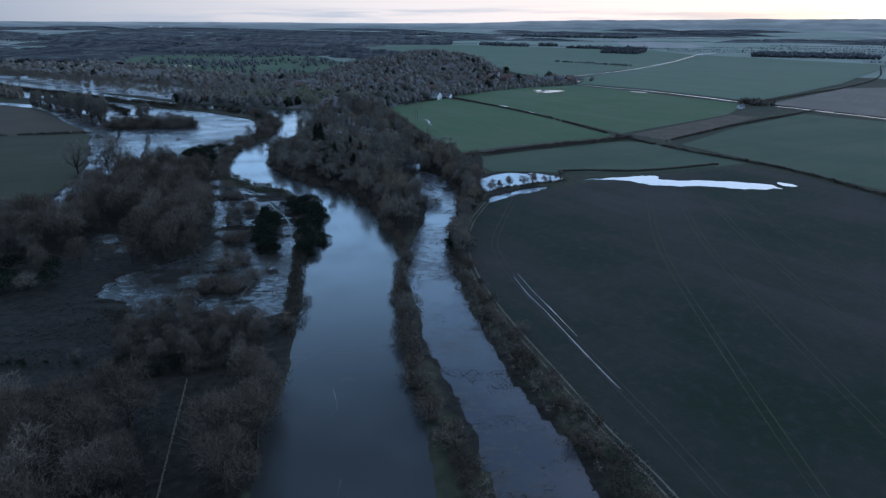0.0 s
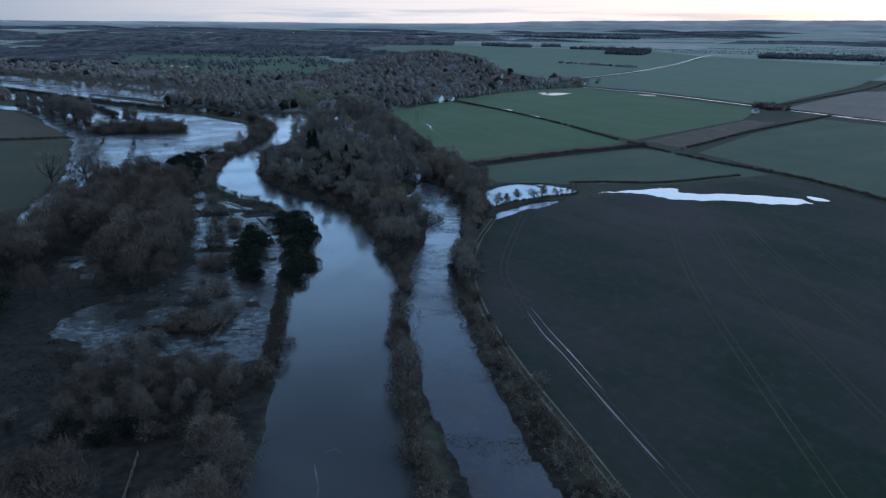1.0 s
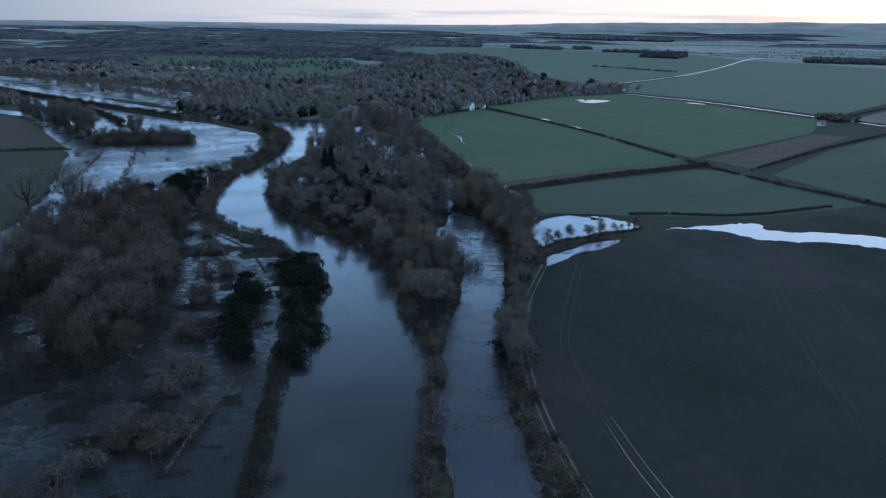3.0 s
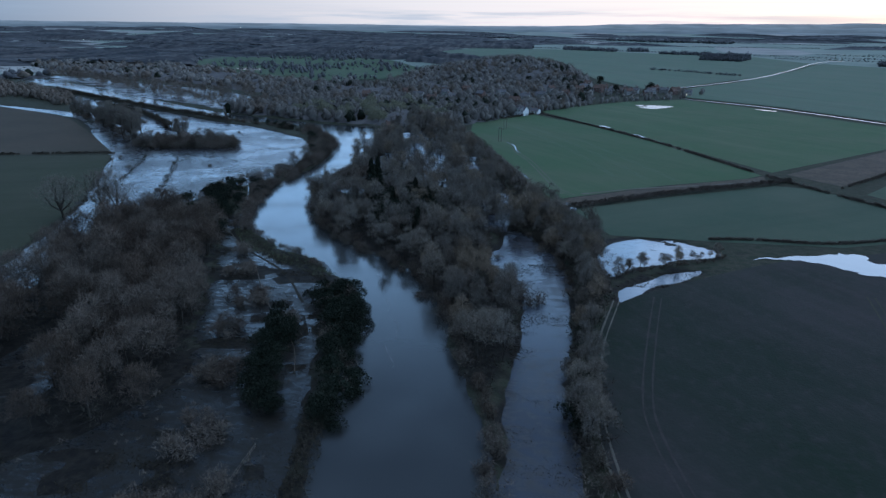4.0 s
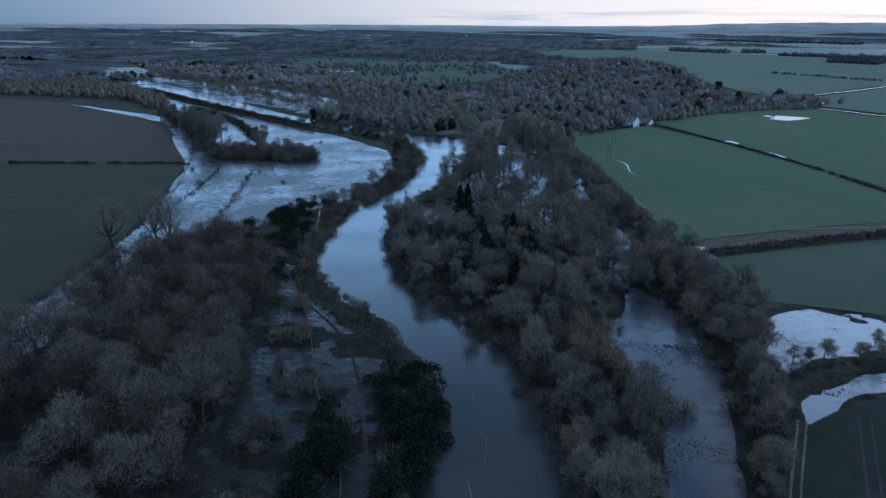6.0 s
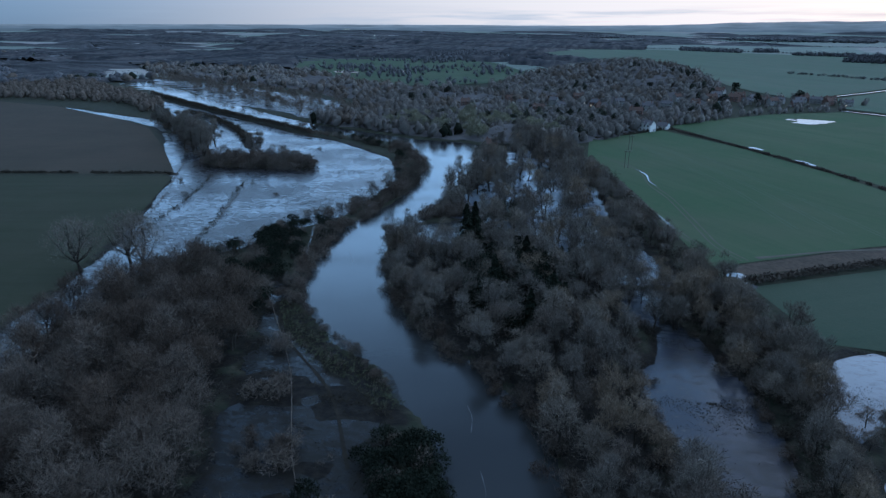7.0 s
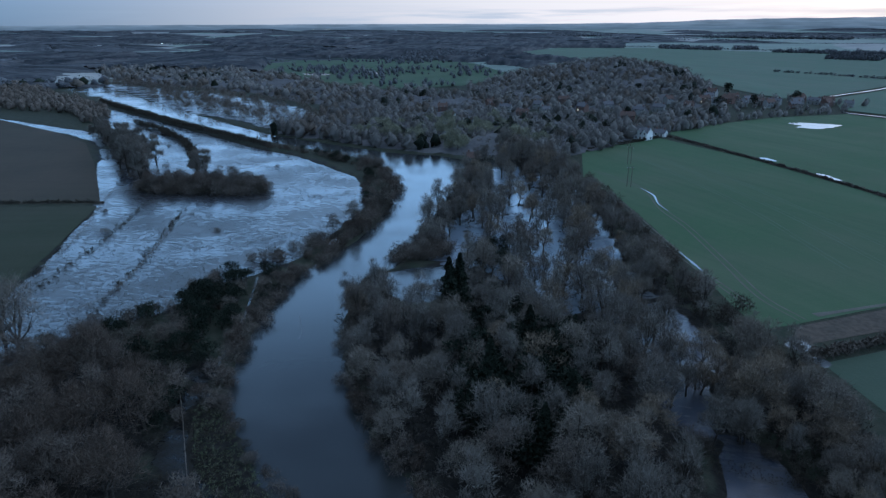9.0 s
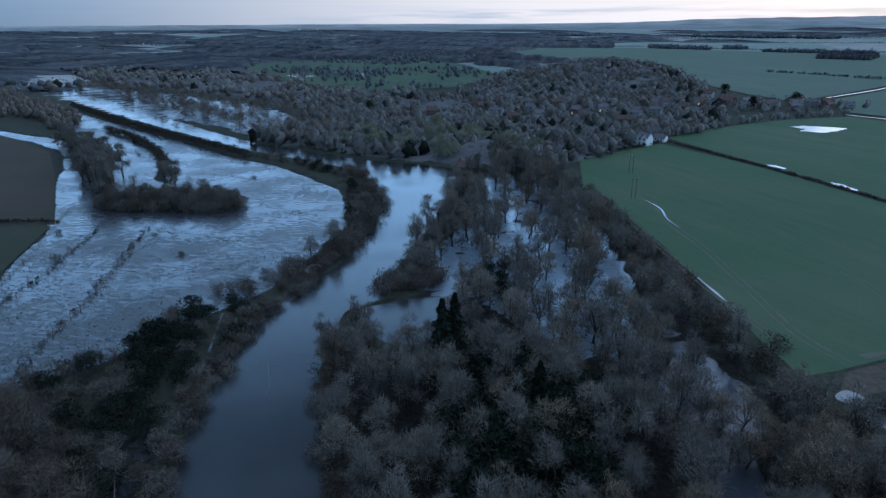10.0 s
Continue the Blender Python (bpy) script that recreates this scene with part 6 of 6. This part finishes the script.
# ---- houses ----
def house(x, y, turn, w, d, eaves, wall_mat, roof_mat, label, gables=0, storeys=2, lit=0, name="house"):
    """A pitched-roof house: walls, roof, chimneys, windows and a door; front faces -y before the turn."""
    ob = thing(name, label, "house")
    rise = d * 0.42
    bm = boxed(-w / 2, -d / 2, -0.6, w / 2, d / 2, eaves)
    vs = [bm.verts.new(p) for p in ((-w / 2, -d / 2, eaves + 0.002), (-w / 2, d / 2, eaves + 0.002), (-w / 2, 0, eaves + rise), (w / 2, -d / 2, eaves + 0.002), (w / 2, d / 2, eaves + 0.002), (w / 2, 0, eaves + rise))]
    for f in ((0, 2, 1), (3, 4, 5)):
        bm.faces.new([vs[i] for i in f])
    part("wall", bm, wall_mat, ob)
    o, t = 0.35, 0.18
    bm = bmesh.new()
    for s in (-1, 1):
        e = [(-w / 2 - o, s * (d / 2 + o), eaves - o * 0.84), (w / 2 + o, s * (d / 2 + o), eaves - o * 0.84), (w / 2 + o, 0, eaves + rise + 0.05), (-w / 2 - o, 0, eaves + rise + 0.05)]
        lo = [bm.verts.new(p) for p in e]
        hi = [bm.verts.new((p[0], p[1], p[2] + t)) for p in e]
        bm.faces.new(lo), bm.faces.new(hi)
        for i in range(4):
            bm.faces.new([lo[i], lo[(i + 1) % 4], hi[(i + 1) % 4], hi[i]])
    bmesh.ops.recalc_face_normals(bm, faces=bm.faces[:])
    part("roof", bm, roof_mat, ob)
    for gx in np.linspace(-w / 2, w / 2, gables * 2 + 1)[1::2] if gables else ():
        g = w / gables * 0.46
        bm = bmesh.new()
        fr = [bm.verts.new(p) for p in ((gx - g, -d / 2 - 0.7, -0.6), (gx + g, -d / 2 - 0.7, -0.6), (gx + g, -d / 2 - 0.7, eaves), (gx, -d / 2 - 0.7, eaves + g * 1.1), (gx - g, -d / 2 - 0.7, eaves))]
        bk = [bm.verts.new((v.co.x, 0 if v.co.z > eaves else -d / 2 + 0.1, v.co.z)) for v in fr]
        bm.faces.new(fr)
        for i in range(5):
            bm.faces.new([fr[i], fr[(i + 1) % 5], bk[(i + 1) % 5], bk[i]])
        bmesh.ops.recalc_face_normals(bm, faces=bm.faces[:])
        part("gable", bm, wall_mat, ob)
        bm = bmesh.new()
        for s in (-1, 1):
            e = [(gx + s * (g + 0.3), -d / 2 - 1.0, eaves - 0.3), (gx, -d / 2 - 1.0, eaves + g * 1.1 + 0.06), (gx, -0.1, eaves + g * 1.1 + 0.06), (gx + s * (g + 0.3), -d / 2 + 0.3, eaves - 0.3)]
            lo = [bm.verts.new(p) for p in e]
            hi = [bm.verts.new((p[0], p[1], p[2] + t)) for p in e]
            bm.faces.new(lo), bm.faces.new(hi)
            for i in range(4):
                bm.faces.new([lo[i], lo[(i + 1) % 4], hi[(i + 1) % 4], hi[i]])
        bmesh.ops.recalc_face_normals(bm, faces=bm.faces[:])
        part("gable_roof", bm, roof_mat, ob)
    for cx in (-w * 0.36, w * 0.36):
        bm = boxed(cx - 0.45, -0.35, eaves + rise * 0.6, cx + 0.45, 0.35, eaves + rise + 1.3, bevel=0.04)
        part("chimney", bm, M_BRICK, ob)
    n = max(2, int(w / 3))
    front = -d / 2 - (0.72 if gables else 0.02)
    k = 0
    for st in range(storeys):
        for wx in np.linspace(-w / 2, w / 2, n * 2 + 1)[1::2]:
            z0 = 0.9 + st * 2.6
            if st == 0 and abs(wx) < w / n * 0.55 and k == n // 2:
                part("door", boxed(wx - 0.5, front - 0.06, 0, wx + 0.5, front + 0.02, 2.05), M_TIMBER, ob)
                k += 1
                continue
            fr = part("window", boxed(wx - 0.62, front - 0.05, z0 - 0.07, wx + 0.62, front + 0.02, z0 + 1.27), M_WALL, ob)
            part("pane", boxed(wx - 0.52, front - 0.07, z0, wx + 0.52, front - 0.045, z0 + 1.2), M_LAMP if k < lit else M_GLASS, fr, "lit window pane" if k < lit else "")
            k += 1
    ob.matrix_basis = pose(x, y, z_at(x, y), 0, 0, turn)
    return ob


house(-9, 650, -35, 12, 7, 4.8, M_WALL, M_ROOF, "white rendered house with three front gables and slate roof", gables=3)
house(4, 664, -35, 8, 5, 2.6, M_WALL, M_ROOF, "low white outbuilding beside the gabled house", storeys=1, name="outbuilding")
house(-26, 640, -20, 5, 4, 2.3, M_WALL, M_ROOF, "small white shed by the field hedge", storeys=1, name="shed")
house(-104, 556, 15, 7, 6, 2.6, M_TIMBER, M_TILE, "timber boathouse with red tiled roof at the water's edge", storeys=1, name="boathouse")
for i, (x, y, k, lit) in enumerate(VILLAGE):
    house(x, y, rng.uniform(-40, 40), rng.uniform(7, 11), rng.uniform(5, 7), rng.uniform(3.8, 5.0), (M_CREAM, M_BRICK)[k], (M_ROOF, M_TILE)[i % 2],
          ("cream rendered village house with pitched roof", "red brick village house with pitched roof")[k], lit=lit)
house(272, 588, 20, 5, 4, 2.4, M_WALL, M_ROOF, "white barn beside the lane", storeys=1, name="barn")
house(-135, 640, 25, 8, 6, 4.2, M_WALL, M_ROOF, "white riverside house behind pale willows")
mass("village_trees", np.concatenate([spread([(60, 800), (165, 815), (200, 870), (150, 905), (80, 890)], 15, rng, 0.75), along([(20, 690), (60, 742), (110, 788), (160, 815)], 9, rng, 4)]), 3.6, 6.5, 60, 0.4, 1.6, M_HILLWOOD, "bare garden trees and hedges round village houses", "woodland", rng, core=0.55)
mass("village_evergreens", np.array([(62, 800), (85, 905), (140, 872), (95, 830), (20, 760), (-40, 860), (-120, 840), (0, 880)]), 4.5, 12, 300, 0.7, 1.5, M_EVER, "dark evergreen trees between village houses", "woodland", rng, leafy=True)

# ---- river boat, hard court, poles ----
def cabin_boat(x, y, turn):
    ob = thing("cabin_boat", "small white cabin boat moored by the flooded bank", "boat")
    bm = bmesh.new()
    secs = []
    for q, wd in ((-3.0, 0.95), (-1.5, 1.15), (0.5, 1.2), (2.0, 0.85), (3.2, 0.08)):
        secs.append([bm.verts.new(p) for p in ((q, -wd, 0.75 + max(0, q) * 0.08), (q * 0.95, -wd * 0.7, -0.15), (q * 0.95, wd * 0.7, -0.15), (q, wd, 0.75 + max(0, q) * 0.08))])
    for a, b in zip(secs[:-1], secs[1:]):
        for i in range(4):
            bm.faces.new([a[i], a[(i + 1) % 4], b[(i + 1) % 4], b[i]])
    bm.faces.new(secs[0]), bm.faces.new(secs[-1])
    bmesh.ops.recalc_face_normals(bm, faces=bm.faces[:])
    part("hull", bm, M_WHITE, ob)
    cab = part("cabin", boxed(-1.6, -0.85, 0.78, 1.5, 0.85, 1.75, bevel=0.18), M_WHITE, ob)
    for s in (-1, 1):
        part("window", boxed(-1.2, s * 0.86 - 0.02, 1.15, 1.0, s * 0.86 + 0.02, 1.5), M_GLASS, cab, "dark cabin window")
    part("windscreen", boxed(1.5, -0.6, 1.15, 1.53, 0.6, 1.55), M_GLASS, ob, "dark windscreen")
    ob.matrix_basis = pose(x, y, 0.02, 0, 0, turn)


cabin_boat(-124.5, 408, 65)
patch("hard_court", [(-69, 602), (-59, 617), (-52, 606), (-62, 592)], mat("court_surface", (0.16, 0.19, 0.21), (0.19, 0.21, 0.23), 0.3, 2.0, rough=0.5), "grey-blue fenced hard tennis court beside the field", "tennis court", lift=0.2)


def power_pole(x, y, turn):
    ob = thing("power_pole", "wooden twin-post power pole with crossarm in a wheat field", "power pole")
    for s in (-1, 1):
        v, f = tube([(s * 0.9, 0, -0.6), (s * 0.9, 0, 5), (s * 0.9, 0, 9.5)], [0.16, 0.14, 0.12], 8)
        part_np("post", v, f, M_TIMBER, ob)
    part("crossarm", boxed(-1.6, -0.08, 8.9, 1.6, 0.08, 9.1, bevel=0.02), M_TIMBER, ob)
    for k in (-1.4, 0, 1.4):
        v, f = tube([(k, 0, 9.1), (k, 0, 9.25), (k, 0, 9.4)], [0.07, 0.1, 0.05], 6)
        part_np("insulator", v, f, M_WHITE, ob)
    ob.matrix_basis = pose(x, y, z_at(x, y), 0, 0, turn)


power_pole(-22, 514, 15)
power_pole(-20, 566, 15)
power_pole(-18, 620, 15)


def street_lamp(x, y, glow, h=6.0, size=0.35):
    ob = thing("street_lamp", "far lit street lamp on a thin pole", "street lamp", "far lamps")
    v, f = tube([(0, 0, -0.4), (0, 0, h * 0.6), (0, 0, h)], [0.12, 0.09, 0.07], 6)
    part_np("pole", v, f, M_TIMBER, ob)
    part("lamp", boxed(-size, -size, h - 0.05, size, size, h + 0.2, bevel=0.05), glow, ob, "glowing lamp head")
    ob.matrix_basis = pose(x, y, z_at(x, y))


M_FARLAMP = plain("far_lamp_glow", (1.0, 0.80, 0.55), 0.5, 12.0)
for x, y in ((58, 850), (96, 848), (112, 862), (128, 853), (-60, 770), (-20, 790), (150, 882), (-120, 790)):
    street_lamp(x, y, M_LAMP, 5.0, 0.16)
for k in range(7):
    street_lamp(-1660 + k * 16, 3790 + (k % 3) * 30, M_FARLAMP, 10, 0.9)
for x, y in ((-1500, 2050), (-1320, 1950), (-900, 2400), (-1900, 2350), (-1100, 2900), (-700, 3100)):
    street_lamp(x, y, M_FARLAMP, 8, 0.6)
